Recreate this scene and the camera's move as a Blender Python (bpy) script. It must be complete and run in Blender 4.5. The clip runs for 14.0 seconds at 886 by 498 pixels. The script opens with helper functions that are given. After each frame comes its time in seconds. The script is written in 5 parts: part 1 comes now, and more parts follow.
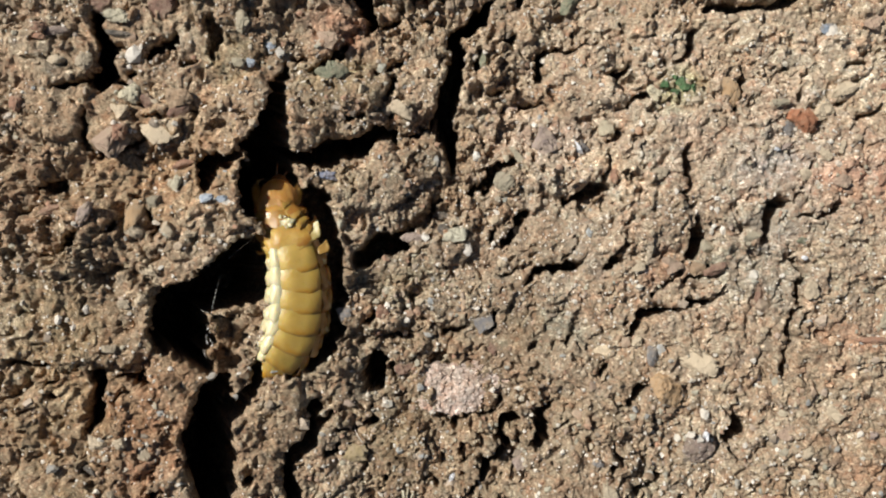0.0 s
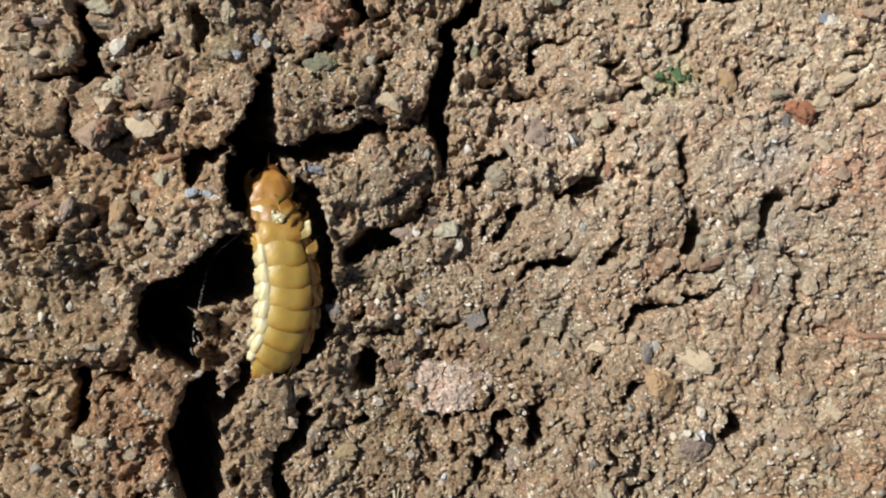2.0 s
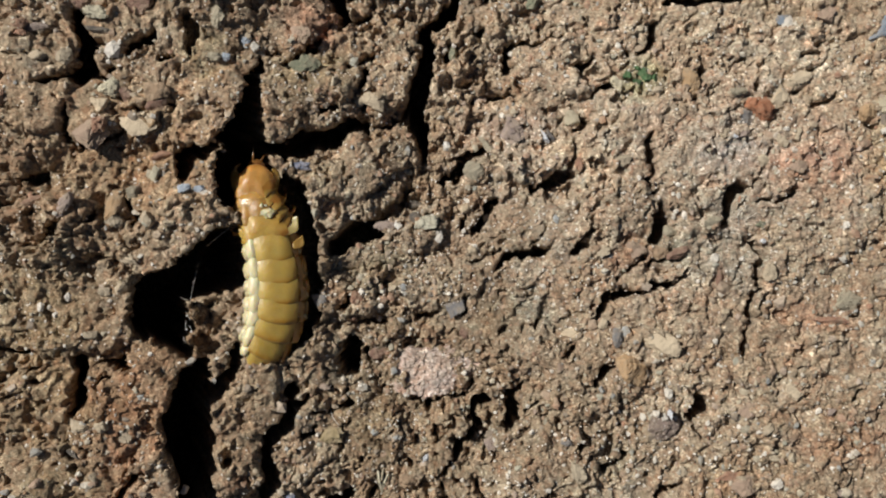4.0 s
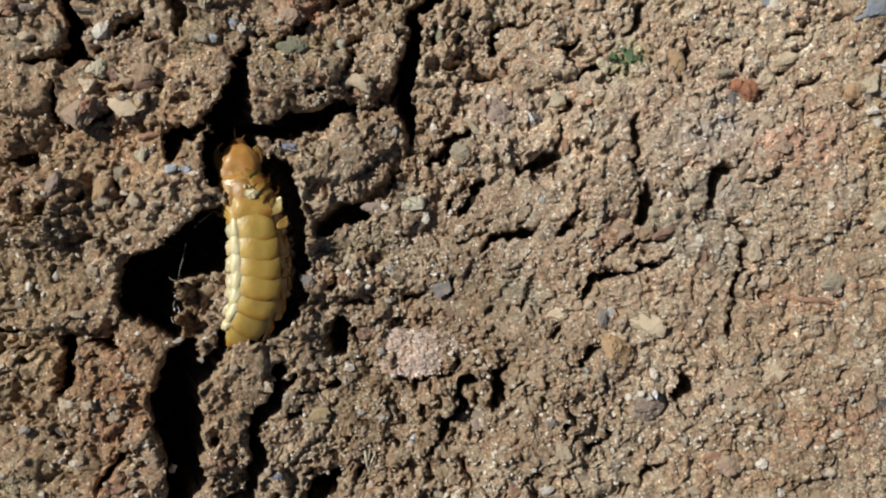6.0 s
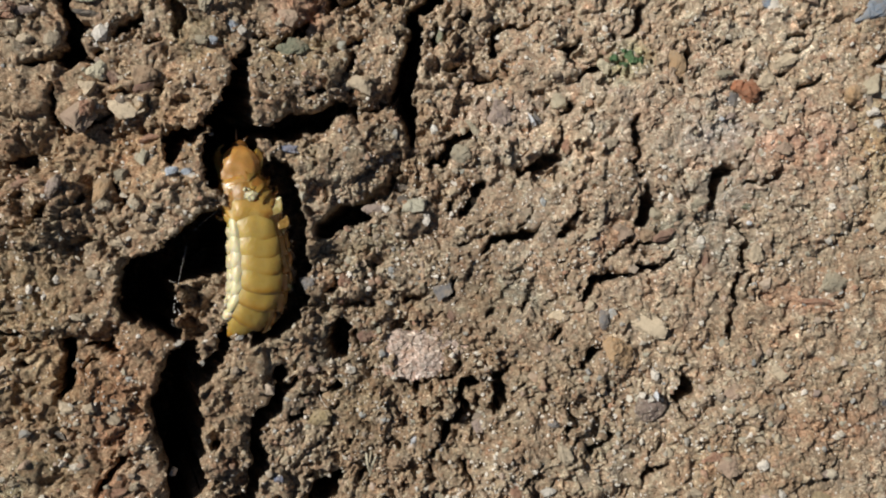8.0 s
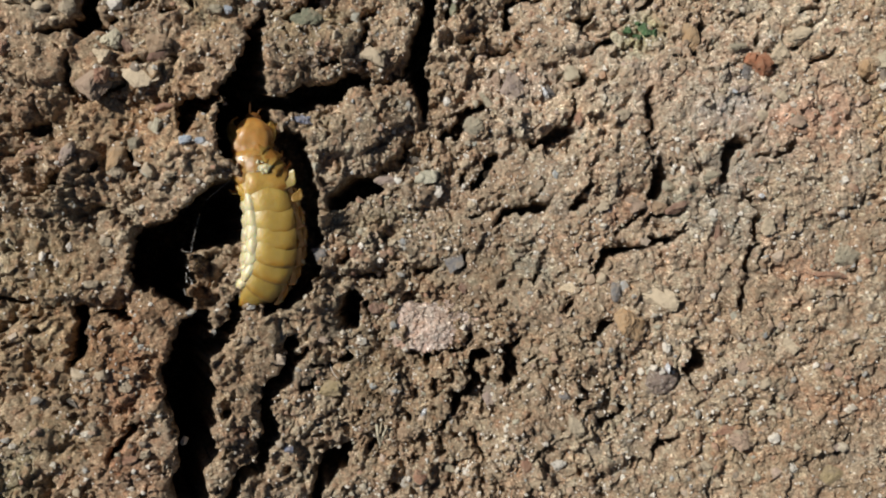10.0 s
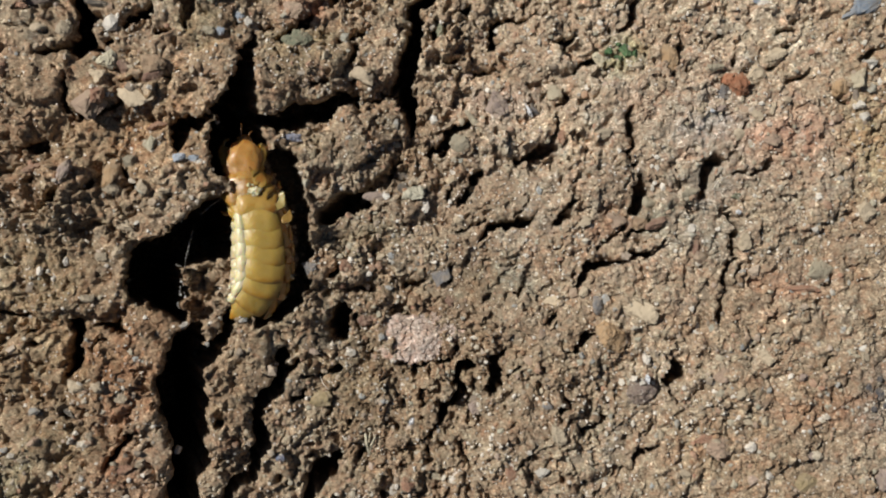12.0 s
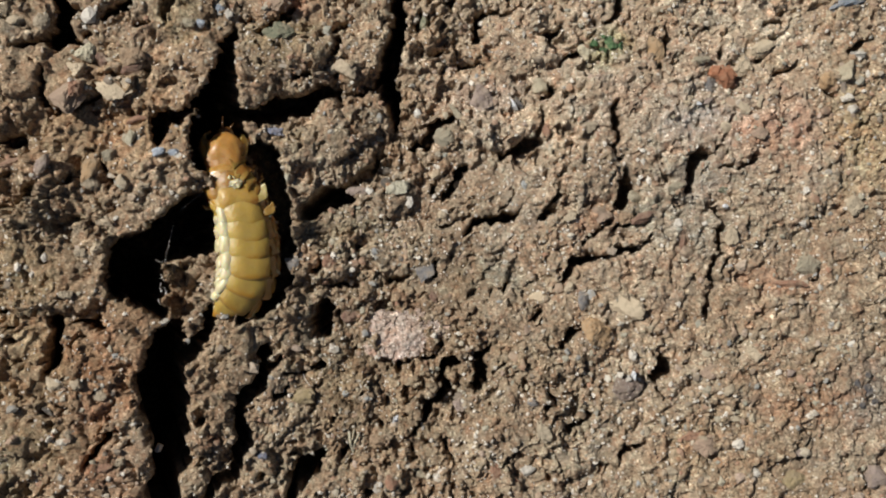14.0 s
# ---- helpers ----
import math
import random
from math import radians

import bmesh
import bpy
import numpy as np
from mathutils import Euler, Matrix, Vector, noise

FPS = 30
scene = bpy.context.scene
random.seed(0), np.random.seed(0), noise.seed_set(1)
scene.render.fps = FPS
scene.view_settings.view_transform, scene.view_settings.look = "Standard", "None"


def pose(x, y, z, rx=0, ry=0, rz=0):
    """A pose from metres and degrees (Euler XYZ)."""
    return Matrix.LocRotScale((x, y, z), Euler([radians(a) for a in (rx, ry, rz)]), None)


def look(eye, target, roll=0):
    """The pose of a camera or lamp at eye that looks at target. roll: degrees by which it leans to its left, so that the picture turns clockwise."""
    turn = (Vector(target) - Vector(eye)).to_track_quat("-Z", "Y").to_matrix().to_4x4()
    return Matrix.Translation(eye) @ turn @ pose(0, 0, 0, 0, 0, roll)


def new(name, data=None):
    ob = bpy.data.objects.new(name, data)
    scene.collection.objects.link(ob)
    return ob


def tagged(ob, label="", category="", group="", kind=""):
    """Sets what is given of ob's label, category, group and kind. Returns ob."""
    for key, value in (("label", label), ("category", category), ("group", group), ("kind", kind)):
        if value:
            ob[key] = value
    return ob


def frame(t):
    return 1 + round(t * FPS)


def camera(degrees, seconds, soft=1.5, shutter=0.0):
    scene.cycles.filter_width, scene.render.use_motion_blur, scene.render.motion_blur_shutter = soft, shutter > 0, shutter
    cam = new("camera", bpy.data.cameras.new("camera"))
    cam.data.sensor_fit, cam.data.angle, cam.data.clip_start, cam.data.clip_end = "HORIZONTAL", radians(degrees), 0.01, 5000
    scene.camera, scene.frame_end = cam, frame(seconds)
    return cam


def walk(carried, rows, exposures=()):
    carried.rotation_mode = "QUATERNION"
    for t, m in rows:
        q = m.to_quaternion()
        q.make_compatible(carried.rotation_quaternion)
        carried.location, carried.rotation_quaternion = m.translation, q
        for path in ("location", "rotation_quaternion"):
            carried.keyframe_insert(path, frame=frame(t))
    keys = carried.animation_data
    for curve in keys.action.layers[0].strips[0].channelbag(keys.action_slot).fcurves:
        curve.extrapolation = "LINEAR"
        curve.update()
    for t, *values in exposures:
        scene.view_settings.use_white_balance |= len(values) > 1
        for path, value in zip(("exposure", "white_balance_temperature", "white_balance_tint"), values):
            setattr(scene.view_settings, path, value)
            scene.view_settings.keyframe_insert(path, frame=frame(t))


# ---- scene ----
# A firefly-like grub crawling through a cleft in dry, cracked soil, seen from a hand's width above.
# All plan numbers below are millimetres; MM turns them into metres.
MM = 0.001
cam = camera(52.8, 14.0, soft=2.0)
# seconds, x, y, z in millimetres, turns about x, y, z in degrees
ROWS = [
    (0.0, 0.000, -0.000, 70.500, -0.000, -0.000, 0.000),
    (0.5, 0.202, 0.264, 69.553, -0.395, 0.296, 0.091),
    (1.0, 0.885, 0.901, 70.223, -0.048, 0.178, 0.173),
    (1.5, 0.913, 0.603, 69.732, -0.356, 0.152, 0.042),
    (2.0, 1.044, -0.305, 69.155, -0.058, 0.264, -0.120),
    (2.5, 2.096, -0.986, 69.386, 0.016, 0.134, -0.309),
    (3.0, 2.576, -1.384, 71.589, -0.100, 0.143, -0.157),
    (3.2, 1.851, -1.799, 72.710, 0.364, -0.309, -0.240),
    (5.3, 2.777, -0.961, 72.849, 0.136, -0.333, -0.602),
    (5.5, 3.055, -1.948, 73.267, 0.076, -0.137, -0.620),
    (6.0, 3.315, -2.849, 73.103, 0.143, -0.086, -0.445),
    (6.5, 2.954, -3.090, 73.055, 0.058, 0.026, -0.420),
    (7.0, 2.930, -2.719, 72.952, 0.116, -0.062, -0.399),
    (7.2, 2.798, -2.633, 72.979, 0.095, -0.430, -0.613),
    (9.3, 3.330, -2.700, 73.029, 0.121, -0.014, -0.426),
    (9.5, 2.829, -3.029, 73.029, 0.121, -0.014, -0.426),
    (10.0, 2.215, -5.239, 73.072, 0.299, -0.106, -0.123),
    (10.5, 1.391, -4.204, 74.038, 0.555, 0.228, 0.005),
    (11.0, 3.231, -3.009, 75.332, 0.378, -0.035, -0.054),
    (11.5, 3.999, -4.280, 75.124, 0.074, -0.460, -0.124),
    (12.0, 2.978, -4.104, 75.215, 0.342, -0.371, -0.136),
    (12.5, 3.007, -3.737, 75.024, 0.333, -0.344, -0.175),
    (13.0, 3.146, -3.999, 75.116, 0.472, -0.298, -0.087),
    (13.5, 3.877, -3.636, 74.797, 0.369, -0.374, -0.042),
    (14.0, 4.220, -4.375, 74.316, 0.241, -0.460, -0.239),
]
walk(cam, [(t, pose(x * MM, y * MM, z * MM, rx, ry, rz)) for t, x, y, z, rx, ry, rz in ROWS], exposures=[(0.0, 0.30), (1.0, 0.27), (2.0, 0.21), (3.0, 0.07), (5.5, 0.0), (14.0, 0.0)])

# ---- sky and sun ----
SUN_FROM = Vector((-0.80, 0.46, 0.88)).normalized()
elevation = math.asin(SUN_FROM.z)
azimuth = math.atan2(SUN_FROM.x, SUN_FROM.y)
world = bpy.data.worlds.new("sky")
scene.world = world
world.use_nodes = True
wn = world.node_tree.nodes
sky = wn.new("ShaderNodeTexSky")
sky.sky_type, sky.sun_disc = "NISHITA", False
sky.sun_elevation, sky.sun_rotation = elevation, azimuth
wn["Background"].inputs["Strength"].default_value = 0.03
world.node_tree.links.new(sky.outputs[0], wn["Background"].inputs["Color"])
sun_data = bpy.data.lights.new("sun", "SUN")
sun_data.energy, sun_data.angle, sun_data.color = 5.0, radians(0.6), (1.0, 0.975, 0.915)
sun = new("sun", sun_data)
sun.matrix_world = look(SUN_FROM * 2, (0, 0, 0))


# ---- materials ----
def node_material(name):
    m = bpy.data.materials.new(name)
    m.use_nodes = True
    nt = m.node_tree
    return m, nt, nt.nodes["Principled BSDF"]


def coords(nt):
    return nt.nodes.new("ShaderNodeTexCoord").outputs["Object"]


def tex_noise(nt, co, scale, detail=4.0, rough=0.6):
    n = nt.nodes.new("ShaderNodeTexNoise")
    n.inputs["Scale"].default_value, n.inputs["Detail"].default_value, n.inputs["Roughness"].default_value = scale, detail, rough
    nt.links.new(co, n.inputs["Vector"])
    return n


def ramp(nt, fac, stops):
    r = nt.nodes.new("ShaderNodeValToRGB")
    el = r.color_ramp.elements
    while len(el) < len(stops):
        el.new(0.5)
    for e, (p, c) in zip(el, stops):
        e.position, e.color = p, (*c, 1)
    nt.links.new(fac, r.inputs["Fac"])
    return r.outputs["Color"]


def mix(nt, fac, a, b, mode="MIX"):
    m = nt.nodes.new("ShaderNodeMix")
    m.data_type, m.blend_type = "RGBA", mode
    for k, v in (("Factor", fac), ("A", a), ("B", b)):
        sock = [s for s in m.inputs if s.name == k and s.enabled][0] if k != "Factor" else m.inputs[0]
        if isinstance(v, (int, float)):
            sock.default_value = v
        elif isinstance(v, tuple):
            sock.default_value = (*v, 1)
        else:
            nt.links.new(v, sock)
    return [s for s in m.outputs if s.enabled][0]


def bump(nt, bsdf, height, strength, distance):
    b = nt.nodes.new("ShaderNodeBump")
    b.inputs["Strength"].default_value, b.inputs["Distance"].default_value = strength, distance
    nt.links.new(height, b.inputs["Height"])
    nt.links.new(b.outputs[0], bsdf.inputs["Normal"])


def soil_material(name, tint=(1, 1, 1), per_island=False, stained=False):
    m, nt, bsdf = node_material(name)
    co = coords(nt)
    wide = tex_noise(nt, co, 130, 4)
    base = ramp(nt, wide.outputs["Fac"], [(0.30, (0.235, 0.172, 0.112)), (0.42, (0.300, 0.226, 0.152)), (0.5, (0.325, 0.256, 0.180)), (0.60, (0.375, 0.305, 0.222)), (0.72, (0.365, 0.300, 0.225))])
    patch = tex_noise(nt, co, 330, 5, 0.65)
    base = mix(nt, ramp(nt, patch.outputs["Fac"], [(0.40, (0, 0, 0)), (0.62, (1, 1, 1))]), base, (0.318, 0.240, 0.168))
    hue = tex_noise(nt, co, 520, 3, 0.55)
    base = mix(nt, 0.6, base, ramp(nt, hue.outputs["Fac"], [(0.30, (1.06, 0.92, 0.85)), (0.41, (1.02, 0.98, 0.95)), (0.5, (1, 1, 1)), (0.58, (0.88, 0.88, 0.86)), (0.66, (0.90, 0.96, 1.04)), (0.75, (1.25, 1.24, 1.22))]), "MULTIPLY")
    tinge = tex_noise(nt, co, 1150, 2, 0.5)
    base = mix(nt, 0.6, base, ramp(nt, tinge.outputs["Fac"], [(0.31, (1.06, 0.91, 0.85)), (0.40, (1.03, 0.98, 0.96)), (0.46, (1, 1, 1)), (0.54, (1, 1, 1)), (0.61, (0.84, 0.88, 0.87)), (0.68, (1.0, 1.04, 1.04)), (0.75, (1.35, 1.32, 1.26))]), "MULTIPLY")
    if per_island:
        cell = nt.nodes.new("ShaderNodeNewGeometry").outputs["Random Per Island"]
    else:
        v = nt.nodes.new("ShaderNodeTexVoronoi")
        v.inputs["Scale"].default_value = 4400
        warp = tex_noise(nt, co, 1500, 2)
        add = nt.nodes.new("ShaderNodeMix")
        add.data_type, add.blend_type = "RGBA", "LINEAR_LIGHT"
        add.inputs[0].default_value = 0.0007
        nt.links.new(co, add.inputs[6])
        nt.links.new(warp.outputs["Color"], add.inputs[7])
        nt.links.new(add.outputs[2], v.inputs["Vector"])
        sep = nt.nodes.new("ShaderNodeSeparateColor")
        nt.links.new(v.outputs["Color"], sep.inputs[0])
        cell = sep.outputs[0]
    grain = ramp(nt, cell, [(0.0, (0.36, 0.34, 0.32)), (0.10, (0.62, 0.58, 0.55)), (0.15, (0.98, 0.80, 0.72)), (0.21, (0.94, 0.82, 0.76)), (0.27, (0.84, 0.80, 0.77)), (0.34, (0.82, 0.86, 0.84)), (0.45, (0.96, 0.95, 0.94)), (0.75, (1.11, 1.13, 1.15)), (0.90, (1.48, 1.58, 1.64)), (1.0, (2.3, 2.48, 2.62))])
    col = mix(nt, 0.68, base, grain, "MULTIPLY")
    if not per_island:
        big = nt.nodes.new("ShaderNodeTexVoronoi")
        big.inputs["Scale"].default_value = 2100
        nt.links.new(add.outputs[2], big.inputs["Vector"])
        pick = nt.nodes.new("ShaderNodeSeparateColor")
        nt.links.new(big.outputs["Color"], pick.inputs[0])
        tone = ramp(nt, pick.outputs[1], [(0.0, (0.50, 0.50, 0.54)), (0.07, (0.62, 0.60, 0.62)), (0.10, (1, 1, 1)), (0.18, (1.02, 0.84, 0.76)), (0.26, (1, 1, 1)), (0.74, (1, 1, 1)), (0.80, (1.28, 1.26, 1.22)), (0.90, (0.96, 1.06, 1.12)), (1.0, (1.75, 1.80, 1.85))])
        col = mix(nt, 0.6, col, tone, "MULTIPLY")
    fine = tex_noise(nt, co, 6500, 4, 0.75)
    speck = ramp(nt, fine.outputs["Fac"], [(0.33, (0.46, 0.44, 0.42)), (0.5, (1, 1, 1)), (0.67, (1.55, 1.55, 1.55))])
    col = mix(nt, 0.62, col, speck, "MULTIPLY")
    col = mix(nt, 1.0, col, tint, "MULTIPLY")
    if stained:
        # Carries soil colours together with the broad painted light and shade.
        earth = nt.nodes.new("ShaderNodeAttribute")
        earth.attribute_name = "earth"
        col = mix(nt, 1.0, col, earth.outputs["Color"], "MULTIPLY")
    nt.links.new(col, bsdf.inputs["Base Color"])
    bsdf.inputs["Roughness"].default_value = 0.9
    bsdf.inputs["Specular IOR Level"].default_value = 0.25
    bump(nt, bsdf, fine.outputs["Fac"], 0.8, 0.00012)
    return m


def stone_material(name, colour, rough=0.75, vary=0.25, speck=None, spec=0.35, dusty=0.8):
    m, nt, bsdf = node_material(name)
    co = coords(nt)
    n = tex_noise(nt, co, 900, 5, 0.65)
    lo, hi = tuple(c * (1 - vary) for c in colour), tuple(min(1, c * (1 + vary)) for c in colour)
    col = ramp(nt, n.outputs["Fac"], [(0.3, lo), (0.7, hi)])
    rnd = nt.nodes.new("ShaderNodeObjectInfo").outputs["Random"]
    col = mix(nt, 1.0, col, ramp(nt, rnd, [(0.0, (0.8, 0.8, 0.8)), (1.0, (1.2, 1.17, 1.14))]), "MULTIPLY")
    fine = tex_noise(nt, co, 6000, 4, 0.7)
    dust = tex_noise(nt, co, 1700, 4, 0.7)
    col = mix(nt, ramp(nt, dust.outputs["Fac"], [(0.42, (0.12 * dusty,) * 3), (0.68, (dusty,) * 3)]), col, (0.33, 0.26, 0.18))
    if speck:
        col = mix(nt, ramp(nt, fine.outputs["Fac"], [(0.58, (0, 0, 0)), (0.66, (1, 1, 1))]), col, speck)
    nt.links.new(col, bsdf.inputs["Base Color"])
    bsdf.inputs["Roughness"].default_value = rough
    bsdf.inputs["Specular IOR Level"].default_value = spec
    bump(nt, bsdf, fine.outputs["Fac"], 0.8, 0.00024)
    return m


def skin_material(name, colour, deep, rough=0.35, sss=0.35, scale=1600, vary=0.18, coat=0.2, band=None, shaded_flank=False):
    m, nt, bsdf = node_material(name)
    co = coords(nt)
    n = tex_noise(nt, co, scale, 4, 0.6)
    blot = tex_noise(nt, co, scale * 0.35, 3)
    col = ramp(nt, n.outputs["Fac"], [(0.3, tuple(c * (1 - vary) for c in colour)), (0.7, colour)])
    col = mix(nt, ramp(nt, blot.outputs["Fac"], [(0.45, (0, 0, 0)), (0.75, (0.7, 0.7, 0.7))]), col, deep)
    if band:  # colour darkens towards a plate's rims; the one-flank option paints shade on its right
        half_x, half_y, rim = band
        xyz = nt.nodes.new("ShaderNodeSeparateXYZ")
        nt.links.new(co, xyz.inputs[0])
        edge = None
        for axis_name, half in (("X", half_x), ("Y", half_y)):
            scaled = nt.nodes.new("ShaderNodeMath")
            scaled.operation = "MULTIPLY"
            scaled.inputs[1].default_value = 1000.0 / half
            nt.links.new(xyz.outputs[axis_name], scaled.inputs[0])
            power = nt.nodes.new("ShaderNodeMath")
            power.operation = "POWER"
            power.inputs[1].default_value = 2.0 if axis_name == "X" and shaded_flank else 4.0
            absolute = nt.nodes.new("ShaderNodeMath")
            absolute.operation = "MAXIMUM" if axis_name == "X" and shaded_flank else "ABSOLUTE"
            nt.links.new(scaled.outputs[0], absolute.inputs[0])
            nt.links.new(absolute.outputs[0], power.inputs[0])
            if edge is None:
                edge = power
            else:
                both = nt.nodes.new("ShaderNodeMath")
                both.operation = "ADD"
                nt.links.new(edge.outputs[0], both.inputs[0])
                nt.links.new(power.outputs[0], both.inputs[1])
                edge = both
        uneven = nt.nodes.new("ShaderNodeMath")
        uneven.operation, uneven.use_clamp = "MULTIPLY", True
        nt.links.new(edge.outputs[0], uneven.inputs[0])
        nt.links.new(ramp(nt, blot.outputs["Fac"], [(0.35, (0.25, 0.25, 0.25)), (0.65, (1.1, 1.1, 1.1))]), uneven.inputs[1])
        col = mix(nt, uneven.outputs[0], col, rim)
    nt.links.new(col, bsdf.inputs["Base Color"])
    bsdf.inputs["Roughness"].default_value = rough
    bsdf.inputs["Subsurface Weight"].default_value = sss
    bsdf.inputs["Subsurface Radius"].default_value = (1.0, 0.6, 0.22)
    bsdf.inputs["Subsurface Scale"].default_value = 0.0009
    bsdf.inputs["Coat Weight"].default_value = coat
    bsdf.inputs["Coat Roughness"].default_value = 0.25
    fine = tex_noise(nt, co, 800, 5, 0.6)
    bump(nt, bsdf, fine.outputs["Fac"], 0.35, 0.0004)
    return m


SOIL = soil_material("soil", (0.95, 0.932, 0.905), stained=True)
CRUMB = soil_material("soil_crumb", (0.965, 0.938, 0.915), True, True)
PINK = soil_material("pink_crust", (1.52, 1.56, 1.86))
CREAM = stone_material("cream_stone", (0.48, 0.40, 0.29), 0.75, 0.2, dusty=0.65)
IVORY = stone_material("ivory_stone", (0.62, 0.57, 0.42), 0.7, 0.2, dusty=0.5)
LILAC = stone_material("lilac_stone", (0.35, 0.275, 0.245), 0.6, 0.2)
BLUE = stone_material("blue_grey_stone", (0.22, 0.26, 0.38), 0.45, 0.25)
PALEBLUE = stone_material("pale_blue_stone", (0.38, 0.45, 0.54), 0.3, 0.35, (0.70, 0.74, 0.78), spec=0.7, dusty=0.5)
GLINT = stone_material("quartz", (0.72, 0.75, 0.80), 0.18, 0.1, spec=0.8, dusty=0.45)
CHALK = stone_material("chalk", (0.64, 0.60, 0.46), 0.7, 0.15, dusty=0.25)
GREYGREEN = stone_material("grey_green_stone", (0.40, 0.36, 0.265), 0.65, 0.2)
TAN = stone_material("orange_tan_stone", (0.48, 0.31, 0.165), 0.7, 0.2)
OCHRE = stone_material("ochre_stone", (0.58, 0.48, 0.345), 0.8, 0.15, dusty=0.5)
PURPLE = stone_material("purple_brown_stone", (0.20, 0.15, 0.13), 0.5, 0.3, (0.66, 0.63, 0.58), dusty=0.6)
RED = stone_material("brick_red_stone", (0.40, 0.165, 0.085), 0.75, 0.25, dusty=0.45)
BRICK = stone_material("rust_stone", (0.33, 0.175, 0.115), 0.8, 0.25)
BRICKPALE = stone_material("pinkish_clay", (0.42, 0.30, 0.225), 0.85, 0.2)
GREEN = stone_material("green_moss", (0.06, 0.16, 0.06), 0.7, 0.4, dusty=0.45)
MOSS = stone_material("moss_stained_stone", (0.17, 0.19, 0.13), 0.8, 0.3)
WHITE = stone_material("white_stone", (0.66, 0.62, 0.55), 0.45, 0.2, spec=0.6, dusty=0.45)
STEEL = stone_material("slate", (0.27, 0.34, 0.43), 0.55, 0.25)
MAROON = stone_material("maroon_stone", (0.24, 0.13, 0.095), 0.65, 0.25)
BROWN = stone_material("brown_stone", (0.38, 0.26, 0.165), 0.7, 0.2)
OLIVE = stone_material("olive_stone", (0.33, 0.26, 0.14), 0.8, 0.2)
DARK = stone_material("dark_stone", (0.08, 0.075, 0.07), 0.6, 0.3)
DARKGREY = stone_material("dark_grey_stone", (0.19, 0.19, 0.20), 0.65, 0.25)
QUARTZ = stone_material("quartz_grain", (0.79, 0.73, 0.64), 0.35, 0.25, spec=0.6, dusty=0.2)
# Browner to the right: shade painted on the flank away from the sun.
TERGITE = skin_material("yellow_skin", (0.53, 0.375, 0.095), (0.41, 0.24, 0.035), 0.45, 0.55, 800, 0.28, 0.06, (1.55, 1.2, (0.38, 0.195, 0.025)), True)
MARGIN = skin_material("brown_margin", (0.36, 0.21, 0.05), (0.28, 0.15, 0.03), 0.45, 0.2)
PLEURA = skin_material("cream_skin", (0.68, 0.60, 0.36), (0.58, 0.47, 0.22), 0.42, 0.5)
BELLY = skin_material("amber_skin", (0.48, 0.27, 0.07), (0.32, 0.15, 0.04), 0.28, 0.5)
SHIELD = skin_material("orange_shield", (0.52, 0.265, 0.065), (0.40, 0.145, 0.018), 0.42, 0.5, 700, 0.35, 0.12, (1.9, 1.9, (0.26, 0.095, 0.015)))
HYALINE = skin_material("translucent_rim", (0.38, 0.195, 0.04), (0.26, 0.105, 0.016), 0.3, 0.8, 1500, 0.35, 0.3)
THORAX = skin_material("amber_thorax", (0.45, 0.235, 0.045), (0.28, 0.115, 0.02), 0.48, 0.6, 1100, 0.4, 0.05)
# Same painted shade down the right flank.
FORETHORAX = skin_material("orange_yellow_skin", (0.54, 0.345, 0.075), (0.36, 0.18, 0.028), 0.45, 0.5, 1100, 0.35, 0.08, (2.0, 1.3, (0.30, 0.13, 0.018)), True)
PAD = skin_material("ivory_pad", (0.42, 0.32, 0.12), (0.32, 0.20, 0.06), 0.4, 0.5)
LOBE = skin_material("white_lobe", (0.58, 0.50, 0.30), (0.48, 0.36, 0.16), 0.42, 0.4)
HEADCASE = skin_material("dark_head", (0.20, 0.085, 0.02), (0.12, 0.05, 0.015), 0.2, 0.1, 1300, 0.3, 0.5)
def gravel_material():
    """Tiny mixed gravel: each grain cream, grey, pinkish, greenish or brown."""
    m, nt, bsdf = node_material("mixed_gravel")
    co = coords(nt)
    cell = nt.nodes.new("ShaderNodeNewGeometry").outputs["Random Per Island"]
    col = ramp(nt, cell, [(0.0, (0.15, 0.12, 0.10)), (0.10, (0.20, 0.16, 0.12)), (0.18, (0.36, 0.18, 0.11)), (0.28, (0.38, 0.26, 0.18)), (0.42, (0.46, 0.39, 0.28)), (0.52, (0.33, 0.33, 0.26)), (0.60, (0.29, 0.31, 0.32)), (0.72, (0.48, 0.42, 0.32)), (0.84, (0.40, 0.29, 0.23)), (0.93, (0.60, 0.56, 0.47)), (1.0, (0.66, 0.63, 0.57))])
    fine = tex_noise(nt, co, 5000, 4, 0.7)
    col = mix(nt, 0.8, col, ramp(nt, fine.outputs["Fac"], [(0.33, (0.6, 0.58, 0.56)), (0.5, (1, 1, 1)), (0.67, (1.3, 1.3, 1.3))]), "MULTIPLY")
    dust = tex_noise(nt, co, 1500, 4, 0.7)
    col = mix(nt, ramp(nt, dust.outputs["Fac"], [(0.40, (0.12,) * 3), (0.66, (0.72,) * 3)]), col, (0.33, 0.26, 0.18))
    nt.links.new(col, bsdf.inputs["Base Color"])
    bsdf.inputs["Roughness"].default_value = 0.75
    bump(nt, bsdf, fine.outputs["Fac"], 0.6, 0.00012)
    return m


GRAVEL = gravel_material()
COBALT = stone_material("dark_blue_grey_stone", (0.075, 0.083, 0.105), 0.7, 0.4, dusty=0.75)
SILK = stone_material("silk", (0.75, 0.75, 0.75), 0.4, 0.1)


